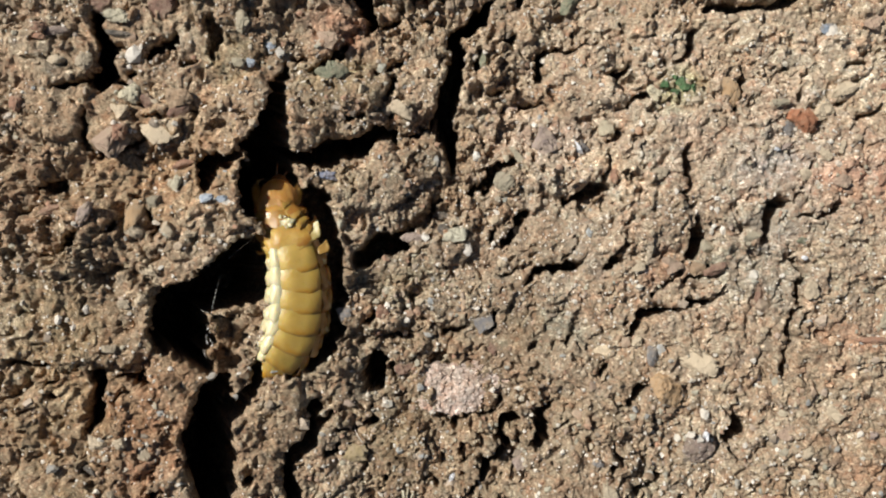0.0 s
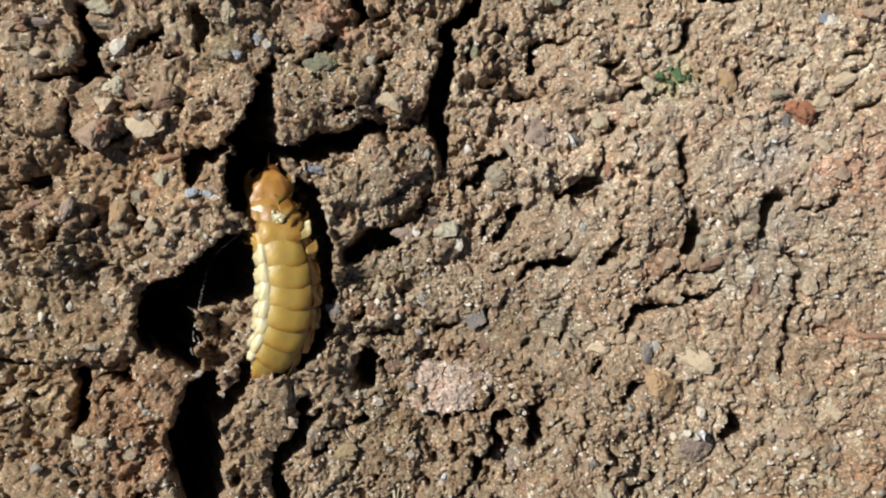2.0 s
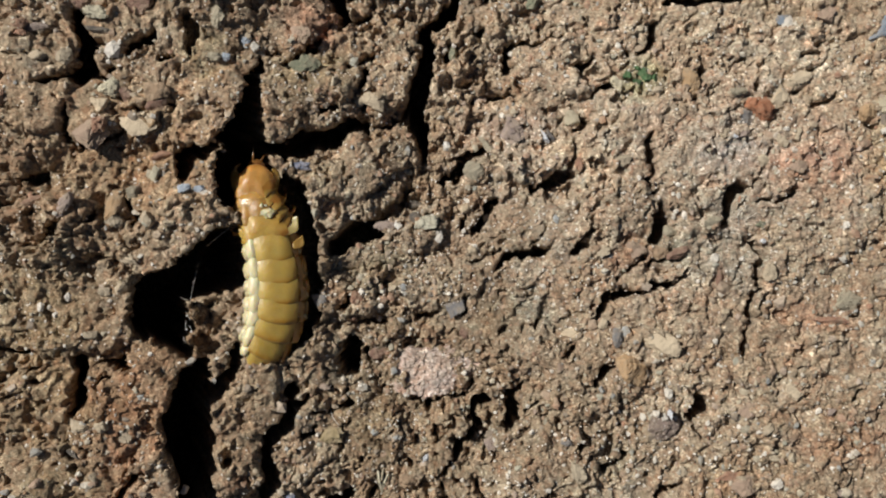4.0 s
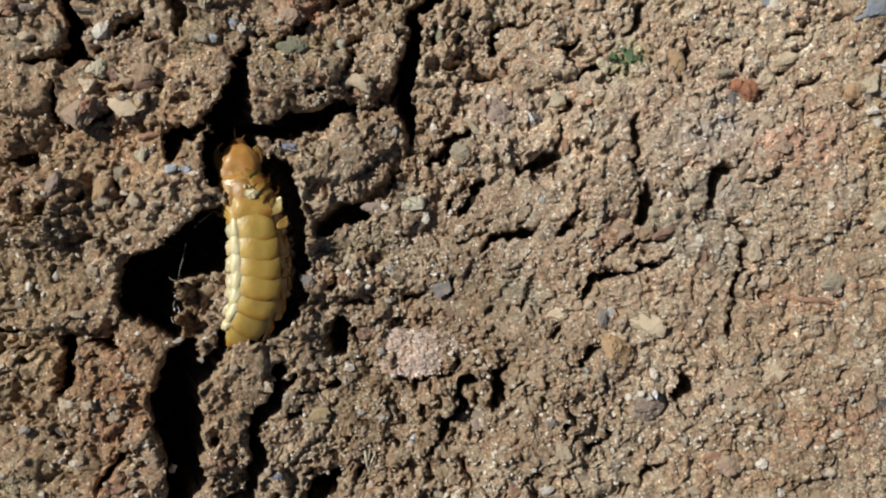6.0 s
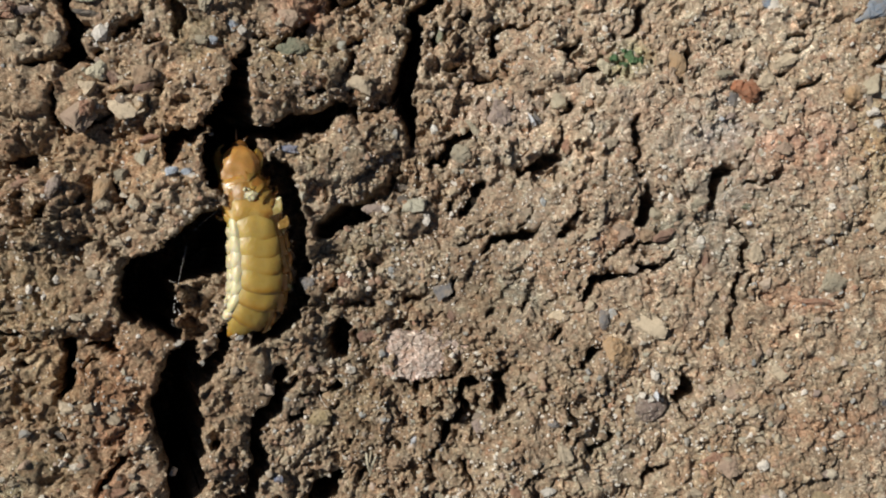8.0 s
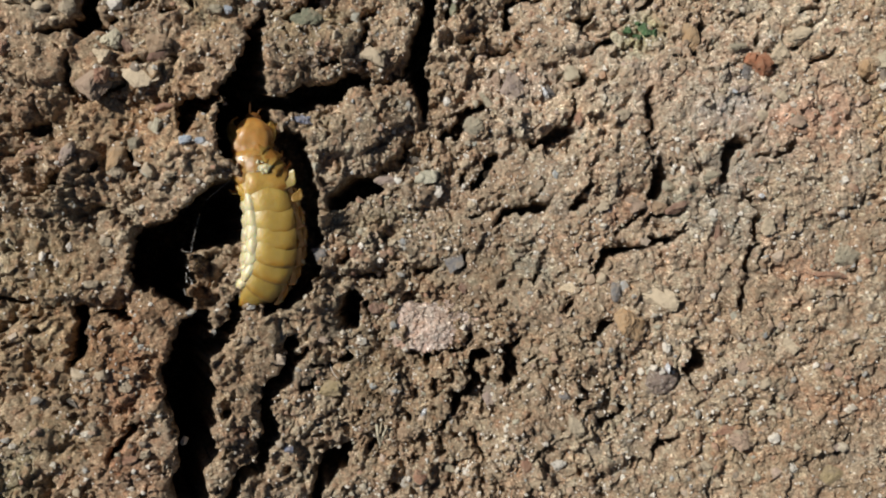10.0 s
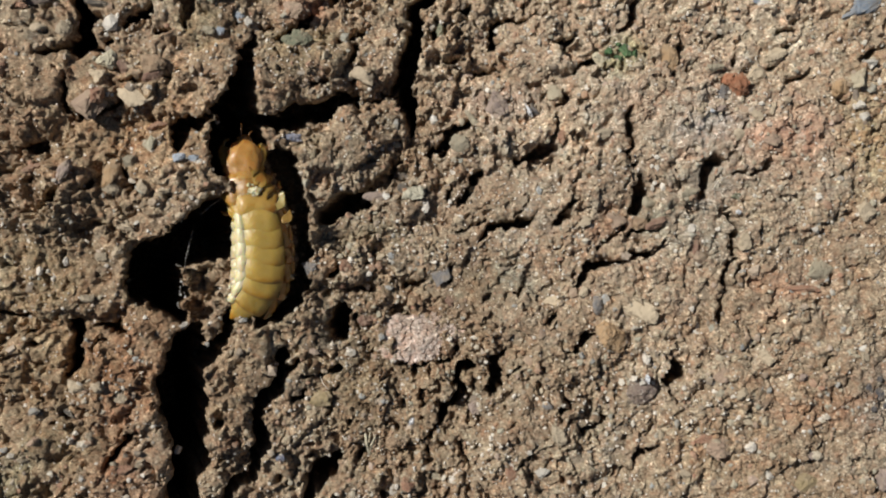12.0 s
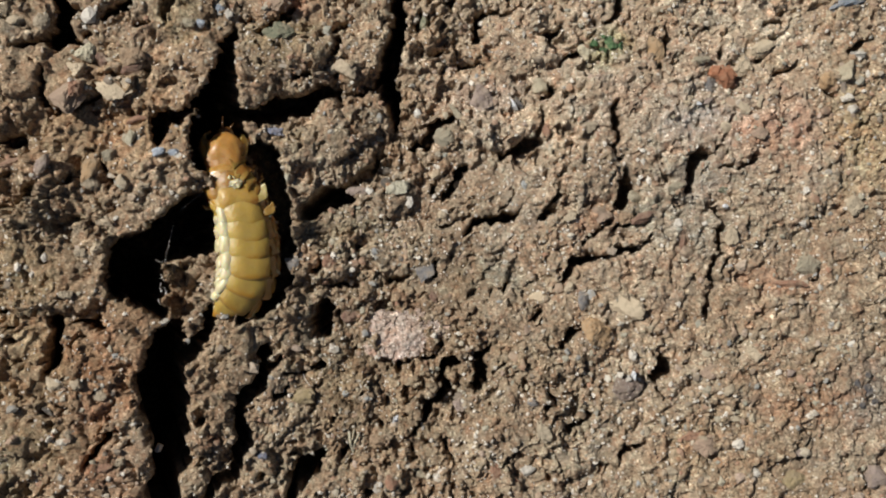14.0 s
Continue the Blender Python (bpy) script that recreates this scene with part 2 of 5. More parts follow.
# ---- lattice noise, in millimetres ----
def hash2(ix, iy, seed):
    h = (ix.astype(np.int64) * 374761393 + iy.astype(np.int64) * 668265263 + seed * 2147483647) & 0xFFFFFFFF
    h = ((h ^ (h >> 13)) * 1274126177) & 0xFFFFFFFF
    h = ((h ^ (h >> 16)) * 2246822519) & 0xFFFFFFFF
    return ((h ^ (h >> 15)) & 0xFFFFFF) / float(0xFFFFFF)


def vnoise(x, y, cell, seed):
    u, v = x / cell, y / cell
    iu, iv = np.floor(u), np.floor(v)
    fu, fv = u - iu, v - iv
    fu, fv = fu * fu * (3 - 2 * fu), fv * fv * (3 - 2 * fv)
    a = hash2(iu, iv, seed) * (1 - fu) + hash2(iu + 1, iv, seed) * fu
    b = hash2(iu, iv + 1, seed) * (1 - fu) + hash2(iu + 1, iv + 1, seed) * fu
    return (a * (1 - fv) + b * fv) * 2 - 1


def worley(x, y, cell, seed):
    """Nearest and second distance in cells, the nearest cell's own random number, and a facet tilted at random."""
    u, v = x / cell, y / cell
    iu, iv = np.floor(u), np.floor(v)
    d1 = np.full(x.shape, 9.0)
    d2 = np.full(x.shape, 9.0)
    rnd = np.zeros(x.shape)
    facet = np.zeros(x.shape)
    for dx in (-1, 0, 1):
        for dy in (-1, 0, 1):
            cx, cy = iu + dx, iv + dy
            ox, oy = u - cx - hash2(cx, cy, seed), v - cy - hash2(cx, cy, seed + 1)
            d = np.hypot(ox, oy)
            near = d < d1
            d2 = np.where(near, d1, np.minimum(d2, d))
            rnd = np.where(near, hash2(cx, cy, seed + 2), rnd)
            facet = np.where(near, ox * (hash2(cx, cy, seed + 3) - 0.5) + oy * (hash2(cx, cy, seed + 4) - 0.5), facet)
            d1 = np.where(near, d, d1)
    return d1, d2, rnd, facet


# ---- the ground: one sheet, fine under the camera, reaching the horizon ----
X0, X1, Y0, Y1, STEP = -40.0, 45.0, -30.0, 24.5, 0.085


def axis(lo, hi):
    inner = np.arange(lo, hi, STEP)
    grow = STEP * np.cumsum(1.6 ** np.arange(1, 32))
    return np.concatenate([(lo - grow)[::-1], inner, inner[-1] + grow])


GX, GY = axis(X0, X1), axis(Y0, Y1)
PX, PY = np.meshgrid(GX, GY)
WX = PX + 0.32 * vnoise(PX, PY, 1.3, 11) + 0.22 * vnoise(PX, PY, 0.5, 12) + 0.11 * vnoise(PX, PY, 0.22, 13)
WY = PY + 0.32 * vnoise(PX, PY, 1.3, 21) + 0.22 * vnoise(PX, PY, 0.5, 22) + 0.11 * vnoise(PX, PY, 0.22, 23)
CARVE = np.zeros(PX.shape)
RAISE = np.zeros(PX.shape)
# the lie of the land: a western bank, a trough along the cleft and a slow rise to the east
LIE_X = [-400, -40.0, -26, -18, -13, -8, 0, 8, 16, 25, 45, 400]
LIE_Z = [2.6, 2.5, 2.3, 1.8, -0.2, -1.4, -2.6, -1.3, 0.1, 1.2, 3.2, 3.2]
VALLEY = sum(np.interp(PX - 0.14 * (np.clip(PY, -60, 60) + 5) + k * 1.2, LIE_X, LIE_Z) for k in (-2, -1, 0, 1, 2)) / 5
VALLEY *= np.exp(-(np.maximum(np.hypot(PX, PY) - 55, 0) / 60) ** 2)  # the trough runs out a hand's width away


def reach(line):
    """How far inside a run of widening and narrowing points each place lies, and the window that it fills."""
    wide = max(w for _, _, w in line) / 2 + 1.5
    i0, i1 = np.searchsorted(GX, (min(p[0] for p in line) - wide, max(p[0] for p in line) + wide))
    j0, j1 = np.searchsorted(GY, (min(p[1] for p in line) - wide, max(p[1] for p in line) + wide))
    x, y = WX[j0:j1, i0:i1], WY[j0:j1, i0:i1]
    inside = np.full(x.shape, -9.0)
    for (ax, ay, aw), (bx, by, bw) in zip(line, line[1:]):
        dx, dy = bx - ax, by - ay
        t = np.clip(((x - ax) * dx + (y - ay) * dy) / max(dx * dx + dy * dy, 1e-9), 0, 1)
        inside = np.maximum(inside, (aw + (bw - aw) * t) / 2 - np.hypot(x - ax - t * dx, y - ay - t * dy))
    return inside, (slice(j0, j1), slice(i0, i1))


def mound(height, line):
    """Raises a crusted block of soil above its surroundings."""
    inside, at = reach(line)
    s = np.clip((inside + 0.25) / 0.5, 0, 1)
    RAISE[at] = np.maximum(RAISE[at], height * (s * s * (3 - 2 * s) * 0.8 + 0.2 * np.clip(inside / 1.5, 0, 1)))


def crack(depth, line, floor=None):
    """Cuts a cleft into the ground: depth (or down to a floor), and points of x, y and width along its run."""
    # Many shallow cuts stand in for shadow lines beside raised soil.
    shallow = depth < 2.5
    inside, at = reach([(x, y, w * (0.82 if shallow else 1.0)) for x, y, w in line])
    if shallow:
        depth *= 2.0
    soft = 0.08 + 0.035 * min(depth, 4)
    s = np.clip((inside + soft * 0.6) / (soft * 1.6), 0, 1)
    if floor is not None:
        depth = np.maximum(VALLEY[at] - floor, 0)
    cut = depth * s * s * (3 - 2 * s) + 0.22 * np.clip(1 + inside / 0.5, 0, 1) ** 2
    CARVE[at] = np.maximum(CARVE[at], cut)


crack(14, [(-26.42, 17.60, 0.92), (-26.11, 15.90, 1.14), (-25.74, 14.75, 1.62), (-25.88, 13.60, 1.52), (-26.48, 13.00, 1.35)])
crack(1.2, [(-26.48, 12.91, 0.82), (-27.93, 12.77, 0.50), (-29.98, 12.63, 0.34)])
crack(1.0, [(-24.97, 15.12, 0.50), (-23.56, 15.22, 0.44)])
crack(1.2, [(-25.29, 12.82, 0.55), (-23.93, 13.38, 0.44)])
crack(2, [(-22.84, 14.86, 0.34), (-21.80, 15.42, 0.66), (-21.12, 15.89, 0.82), (-20.57, 16.18, 0.44)])
crack(1, [(-19.99, 14.48, 0.50), (-19.13, 14.49, 0.55)])
crack(2.5, [(-18.03, 17.37, 0.92), (-17.49, 16.46, 1.14), (-17.41, 15.86, 1.35), (-17.86, 15.20, 0.82)])
crack(26, [(-12.41, 13.98, 0.66), (-12.78, 12.79, 0.87), (-12.70, 11.86, 1.24), (-13.07, 10.44, 1.62), (-13.26, 9.02, 2.57), (-13.44, 7.85, 3.61), (-13.59, 6.20, 4.18), (-13.75, 4.09, 3.80)])
crack(14, [(-12.09, 7.12, 1.24), (-10.53, 7.00, 1.33), (-8.93, 7.58, 2.19), (-8.00, 7.85, 1.81), (-6.59, 8.47, 1.62), (-5.17, 9.04, 1.35), (-3.88, 9.37, 0.71)])
crack(9, [(-18.68, 5.03, 0.50), (-18.54, 6.05, 1.24), (-17.91, 6.89, 1.14), (-16.89, 6.91, 1.24), (-16.14, 7.40, 0.82), (-15.35, 8.22, 0.71), (-14.48, 8.02, 1.14)])
crack(1.5, [(-27.39, 10.15, 0.39), (-27.71, 8.77, 0.60), (-27.58, 7.62, 0.39), (-26.85, 7.11, 0.34)])
crack(1.4, [(-26.35, 7.16, 0.28), (-25.21, 7.62, 0.66), (-23.94, 8.27, 0.55), (-23.49, 8.78, 0.28)])
crack(1.2, [(-30.45, 4.73, 0.50), (-29.77, 4.82, 0.76), (-29.22, 5.23, 0.50)])
crack(1.5, [(-27.86, 1.19, 0.55), (-28.77, 0.50, 1.03), (-29.32, -0.19, 0.50)])
crack(0.9, [(-26.36, 1.41, 0.39), (-25.59, 1.87, 0.50)])
crack(0.8, [(-23.03, 10.16, 0.28), (-21.36, 10.18, 0.39), (-18.88, 10.34, 0.34)])
crack(1.5, [(-23.15, 3.12, 0.34), (-22.79, 2.25, 0.60), (-22.43, 1.19, 0.39)])
crack(26, [(-21.28, -3.89, 1.90), (-21.42, -5.50, 2.19), (-21.20, -6.88, 2.19), (-19.43, -8.06, 1.24), (-18.48, -9.23, 0.82)])
crack(26, [(-20.65, -4.35, 2.85), (-18.96, -4.12, 3.33), (-16.99, -2.74, 3.80), (-15.24, -1.33, 3.71), (-14.37, -0.62, 3.33)])
crack(26, [(-19.64, -6.43, 3.33), (-18.99, -6.90, 1.90)])
crack(22, [(-18.96, -3.66, 2.38), (-16.78, -3.20, 3.33), (-14.83, -2.73, 3.33)])
crack(26, [(-17.63, -10.47, 1.35), (-17.82, -11.59, 2.28), (-17.75, -12.99, 3.04), (-18.29, -15.31, 3.80), (-17.98, -17.68, 3.33), (-17.85, -20.05, 2.76), (-18.05, -22.39, 2.38), (-18.27, -26.16, 2.38)])
crack(9, [(-14.61, -8.87, 0.50), (-15.24, -10.75, 0.82), (-15.69, -12.15, 1.24), (-16.04, -13.17, 0.71)])
crack(2, [(-12.95, 5.67, 3.80), (-12.53, 3.42, 4.37), (-11.58, 1.08, 4.75), (-10.87, -1.30, 5.32), (-10.62, -3.69, 5.32), (-10.64, -6.08, 5.13), (-11.11, -7.76, 4.37), (-12.26, -8.93, 1.90)], floor=-2.7)
crack(9, [(-10.4, 4.4, 1.7), (-9.5, 2.16, 1.8), (-8.75, -0.25, 1.6), (-8.58, -2.73, 1.14), (-8.50, -5.62, 1.03), (-9.17, -8.03, 1.14), (-10.57, -9.54, 0.92), (-12.27, -9.89, 0.60)])
crack(9, [(-26.57, -9.89, 0.92), (-26.62, -11.68, 1.03), (-26.58, -13.06, 1.14), (-27.17, -14.06, 0.55)])
crack(1.5, [(-24.90, -9.90, 0.71), (-23.92, -10.00, 0.92), (-22.79, -10.47, 0.50)])
crack(0.8, [(-24.91, -12.01, 0.39), (-24.37, -11.10, 0.39)])
crack(1.8, [(-24.50, -21.41, 0.39), (-23.78, -20.83, 0.76), (-23.28, -19.91, 0.50), (-22.78, -19.14, 0.66), (-21.80, -18.52, 0.44)])
crack(10, [(-10.14, -12.83, 1.03), (-10.43, -14.75, 0.82), (-11.17, -15.93, 1.03), (-12.10, -16.52, 0.98), (-12.47, -17.80, 0.82), (-12.12, -19.26, 1.03), (-11.90, -20.48, 1.24), (-12.32, -21.91, 1.24), (-13.06, -23.07, 1.14), (-14.19, -23.51, 1.14)])
crack(3, [(-14.78, -23.94, 0.92), (-15.41, -25.28, 0.71), (-15.56, -26.47, 0.60)])
crack(2, [(-9.87, -14.39, 0.60), (-9.30, -13.63, 0.71), (-8.74, -13.36, 0.60)])
crack(1.2, [(-15.46, -18.24, 0.71), (-15.46, -18.24, 0.71)])
crack(1.0, [(-30.68, 4.86, 0.34), (-31.59, 4.18, 0.34)])
crack(16, [(3.73, 19.82, 0.56), (2.81, 18.58, 1.16), (1.21, 17.41, 1.16), (1.12, 15.81, 1.06), (0.76, 13.74, 1.33), (0.26, 11.90, 1.42), (0.22, 10.07, 1.69), (0.68, 8.79, 1.24), (0.82, 7.32, 0.66), (0.83, 6.17, 0.42)])
crack(12, [(-6.42, 21.13, 1.16), (-6.34, 20.02, 1.26), (-6.20, 18.69, 1.26), (-5.85, 17.67, 0.66)])
crack(1.5, [(-5.36, 17.88, 0.47), (-4.47, 18.19, 0.56), (-3.57, 18.59, 0.37)])
crack(1.8, [(-10.03, 13.88, 0.76), (-9.17, 14.72, 0.66), (-8.00, 15.41, 0.76), (-7.57, 16.38, 0.47)])
crack(1, [(-11.92, 14.85, 0.32), (-10.66, 15.11, 0.32)])
crack(1.2, [(-5.00, 14.02, 0.47), (-3.66, 14.88, 0.47)])
crack(1.2, [(-4.46, 12.23, 0.56), (-3.75, 13.39, 0.56)])
crack(1.6, [(6.15, 19.92, 0.51), (6.28, 20.60, 0.47)])
crack(1.0, [(5.01, 16.86, 0.47), (6.15, 17.29, 0.32)])
crack(4, [(21.00, 18.95, 0.86), (22.06, 19.05, 0.71), (23.34, 18.97, 0.66), (25.23, 18.78, 0.47), (26.62, 19.09, 1.16), (27.63, 19.98, 1.33), (28.30, 20.62, 1.16)])
crack(1, [(18.87, 19.60, 0.47), (19.30, 19.94, 0.47)])
crack(1, [(29.84, 19.70, 0.37), (30.46, 19.47, 0.37)])
crack(1.2, [(2.84, 14.92, 0.82), (2.84, 14.92, 0.82)])
crack(2, [(7.62, 13.94, 0.55), (7.72, 15.02, 0.71), (8.01, 15.94, 0.50)])
crack(1, [(8.01, 15.94, 0.44), (10.12, 16.19, 0.34), (12.27, 16.43, 0.28)])
crack(2, [(13.90, 13.30, 0.66), (13.90, 14.27, 0.76), (14.94, 14.85, 0.66)])
crack(1.8, [(14.44, 11.25, 0.44), (15.52, 11.88, 0.66), (16.50, 12.33, 0.66)])
crack(2.2, [(2.42, 4.11, 0.50), (2.91, 4.60, 0.60), (3.70, 5.47, 0.87), (4.28, 6.24, 0.82), (5.50, 6.80, 0.76), (5.94, 7.19, 0.44)])
crack(1.8, [(13.16, 8.44, 0.44), (13.77, 9.10, 0.66), (14.01, 9.67, 0.28)])
crack(2, [(9.49, 4.13, 0.44), (10.53, 4.21, 0.55), (11.72, 4.62, 0.98), (12.80, 4.88, 1.03)])
crack(1.2, [(12.80, 4.98, 0.55), (12.86, 5.94, 0.44), (13.05, 7.19, 0.28)])
crack(0.8, [(4.89, 10.95, 0.34), (5.67, 11.51, 0.39), (6.74, 11.87, 0.44), (8.28, 11.27, 0.34)])
crack(0.8, [(3.91, 12.74, 0.39), (4.90, 13.41, 0.28)])
crack(0.8, [(-3.26, 8.99, 0.23), (-1.81, 9.27, 0.34), (-0.60, 9.88, 0.39)])
crack(0.9, [(-7.28, 10.27, 0.71), (-6.11, 10.56, 0.50)])
crack(0.9, [(-4.33, 14.24, 0.50), (-3.47, 15.34, 0.50)])
crack(0.7, [(-4.05, 13.38, 0.44), (-4.05, 13.38, 0.44)])
crack(12, [(-6.40, -0.55, 1.81), (-5.45, 0.08, 1.90), (-4.25, 0.58, 1.62), (-3.05, 0.97, 1.24)])
crack(2.5, [(-3.05, 1.41, 0.82), (-1.60, 2.25, 0.87), (-0.77, 3.38, 0.50), (-0.03, 4.12, 0.39)])
crack(2, [(4.99, 0.46, 0.71), (5.34, 1.33, 0.76), (5.97, 2.35, 0.66), (6.51, 3.31, 0.55)])
crack(1.2, [(4.02, 0.86, 0.55), (4.12, 1.64, 0.39)])
crack(2.2, [(6.77, -2.53, 0.55), (8.12, -1.95, 0.82), (9.31, -1.62, 0.82), (10.59, -1.59, 0.98), (10.93, -1.16, 0.50)])
crack(1, [(9.65, -0.76, 0.44), (10.51, 0.01, 0.44)])
crack(0.8, [(4.64, -2.27, 0.28), (5.95, -1.55, 0.34), (6.92, -1.31, 0.28)])
crack(1.5, [(13.09, -1.51, 0.50), (13.94, -0.66, 0.76), (14.64, 0.20, 0.50)])
crack(1.4, [(-6.05, -5.74, 0.82), (-5.86, -4.92, 0.44)])
crack(1.0, [(0.08, -6.76, 0.34), (0.82, -6.66, 0.50), (1.70, -6.46, 0.44)])
crack(1.0, [(4.05, -5.29, 0.50), (3.75, -6.41, 0.60)])
crack(1.0, [(9.99, -7.84, 0.44), (10.56, -7.11, 0.39)])
crack(1.0, [(12.42, -9.78, 0.50), (13.36, -9.20, 0.34)])
crack(9, [(-5.49, -9.15, 1.43), (-5.55, -10.61, 1.43)])
crack(1, [(-4.30, -9.07, 0.39), (-3.97, -10.29, 0.39)])
crack(2, [(14.68, -6.86, 0.44), (15.52, -6.05, 0.71), (15.95, -5.19, 0.76), (16.65, -4.77, 0.60), (18.40, -4.53, 0.55), (19.79, -4.25, 0.50), (21.17, -4.02, 0.39), (22.18, -3.65, 0.28)])
crack(5, [(19.89, 2.46, 0.44), (20.11, 1.18, 1.14), (20.01, 0.19, 1.62), (19.63, -0.56, 1.24)])
crack(1.4, [(19.34, -2.36, 0.44), (20.27, -2.03, 0.55), (21.65, -1.62, 0.71)])
crack(1, [(16.56, -3.77, 0.28), (17.73, -2.59, 0.39), (18.89, -1.41, 0.39)])
crack(4, [(25.18, 0.89, 0.82), (25.42, 2.07, 1.14), (25.61, 3.14, 1.24), (25.89, 3.61, 1.24), (26.80, 3.69, 0.50)])
crack(1, [(26.94, 4.16, 0.34), (27.62, 4.85, 0.28), (28.09, 6.02, 0.28), (28.18, 6.72, 0.23)])
crack(1.0, [(27.96, 2.79, 0.28), (29.32, 2.58, 0.39), (30.31, 2.76, 0.44), (30.55, 3.64, 0.34)])
crack(1.6, [(27.07, -0.76, 0.44), (27.69, -1.94, 0.71), (27.41, -3.34, 0.55), (27.53, -4.27, 0.44)])
crack(1.2, [(27.53, -4.74, 0.39), (26.84, -6.14, 0.44), (27.24, -6.84, 0.44), (26.82, -8.24, 0.44), (26.31, -9.78, 0.44)])
crack(0.7, [(28.07, -5.20, 0.34), (27.74, -6.14, 0.28)])
crack(1.3, [(19.52, 8.08, 0.39), (18.95, 6.42, 0.71), (19.40, 5.13, 0.44), (18.75, 4.05, 0.55), (19.62, 3.32, 0.34)])
crack(1.6, [(19.96, 17.03, 0.66), (19.59, 15.95, 0.71), (18.56, 14.94, 0.55)])
crack(1, [(17.40, 14.74, 0.50), (17.40, 14.74, 0.50)])
crack(1.4, [(23.43, 13.44, 0.55), (22.96, 12.17, 0.50), (22.85, 10.84, 0.34)])
crack(0.9, [(26.62, 14.05, 0.39), (25.89, 13.65, 0.28)])
crack(1.4, [(27.73, 11.90, 0.76), (27.73, 11.90, 0.76)])
crack(1.0, [(28.81, 10.70, 0.39), (28.66, 9.39, 0.50), (28.11, 8.93, 0.34)])
crack(0.9, [(31.67, 12.74, 0.39), (30.94, 11.59, 0.39), (30.21, 11.04, 0.28)])
crack(0.9, [(33.54, 10.83, 0.39), (33.00, 10.28, 0.44), (31.96, 10.07, 0.34)])
crack(0.9, [(32.60, 15.30, 0.39), (32.45, 14.36, 0.39), (30.97, 14.17, 0.34)])
crack(1.4, [(37.78, 11.80, 0.44), (38.45, 12.16, 0.55), (39.16, 12.61, 0.55), (40.01, 13.24, 0.50)])
crack(1, [(35.40, 9.16, 0.34), (35.96, 8.22, 0.39), (36.63, 7.97, 0.28)])
crack(0.8, [(38.59, 5.62, 0.44), (39.26, 6.21, 0.39)])
crack(0.7, [(35.64, -0.82, 0.34), (35.72, -1.29, 0.34)])
crack(0.8, [(35.14, -5.21, 0.34), (35.22, -6.37, 0.34), (34.46, -6.69, 0.28)])
crack(1.8, [(0.80, -14.08, 0.50), (1.88, -13.68, 0.66), (3.00, -13.37, 0.55), (4.22, -13.20, 0.39)])
crack(1.0, [(4.23, -10.54, 0.34), (4.46, -11.60, 0.39), (4.60, -12.95, 0.28)])
crack(2.4, [(5.95, -13.80, 1.14), (4.94, -14.20, 0.76), (4.50, -15.37, 0.66), (5.08, -16.13, 0.87), (3.96, -16.93, 0.98), (3.13, -17.92, 0.82), (2.84, -18.60, 0.39)])
crack(1.0, [(2.84, -18.70, 0.39), (2.50, -19.77, 0.39), (1.37, -20.29, 0.34)])
crack(2.4, [(8.63, -12.79, 0.71), (7.87, -13.38, 0.71), (8.39, -14.62, 1.35), (7.67, -15.88, 0.60)])
crack(1.0, [(9.24, -14.55, 0.34), (10.19, -13.82, 0.34)])
crack(2, [(-5.61, -14.02, 1.03), (-5.90, -13.04, 0.39)])
crack(1.0, [(-8.60, -14.43, 0.34), (-7.43, -14.61, 0.39), (-5.90, -14.30, 0.44)])
crack(10, [(-7.66, -23.70, 2.09), (-6.75, -22.76, 1.90), (-5.94, -21.72, 1.24), (-5.45, -21.15, 0.60)])
crack(9, [(-8.43, -24.79, 1.03), (-8.20, -26.99, 1.03)])
crack(1.6, [(-9.23, -16.64, 0.82), (-8.38, -16.03, 0.50)])
crack(1.8, [(15.95, -10.88, 0.92), (14.88, -11.74, 0.55), (14.09, -12.32, 0.28)])
crack(1.2, [(13.69, -15.65, 0.34), (14.06, -16.58, 0.39), (13.68, -16.97, 0.50), (13.21, -17.64, 0.39)])
crack(1.4, [(15.53, -18.82, 0.71), (16.27, -18.52, 0.60), (16.92, -18.08, 0.71), (17.66, -17.83, 0.39)])
crack(2.4, [(23.19, -13.07, 0.44), (23.05, -13.63, 1.03), (22.45, -14.57, 1.03)])
crack(1.4, [(23.37, -14.00, 0.71), (23.91, -13.80, 0.39)])
crack(0.9, [(22.44, -15.50, 0.39), (22.80, -16.20, 0.34)])
crack(1.0, [(19.75, -21.16, 0.55), (20.57, -20.58, 0.44), (21.31, -20.28, 0.28)])
crack(0.9, [(26.98, -14.89, 0.44), (26.98, -14.89, 0.44)])
crack(0.7, [(18.27, -22.60, 0.39), (18.27, -22.60, 0.39)])
crack(0.8, [(5.15, -21.13, 0.44), (4.92, -20.18, 0.50), (5.39, -22.56, 0.28)])
crack(0.9, [(2.01, -20.75, 0.28), (2.25, -22.19, 0.34)])
crack(0.9, [(-0.69, -24.71, 0.71), (-1.68, -25.22, 0.82)])
crack(1.5, [(-3.62, -21.80, 0.50), (-2.89, -20.83, 0.44)])
crack(0.8, [(-4.58, -18.59, 0.50), (-4.58, -18.59, 0.50)])
crack(0.8, [(-0.68, -18.63, 0.50), (-0.68, -19.36, 0.39)])
crack(1.0, [(38.56, -22.16, 0.34), (38.81, -23.29, 0.39), (39.33, -23.73, 0.34)])
crack(0.7, [(29.27, -11.71, 0.39), (29.27, -11.71, 0.39)])
crack(0.7, [(34.83, -13.28, 0.44), (35.28, -12.59, 0.28)])
crack(1.0, [(-30.69, -10.50, 0.34), (-29.79, -10.05, 0.44)])
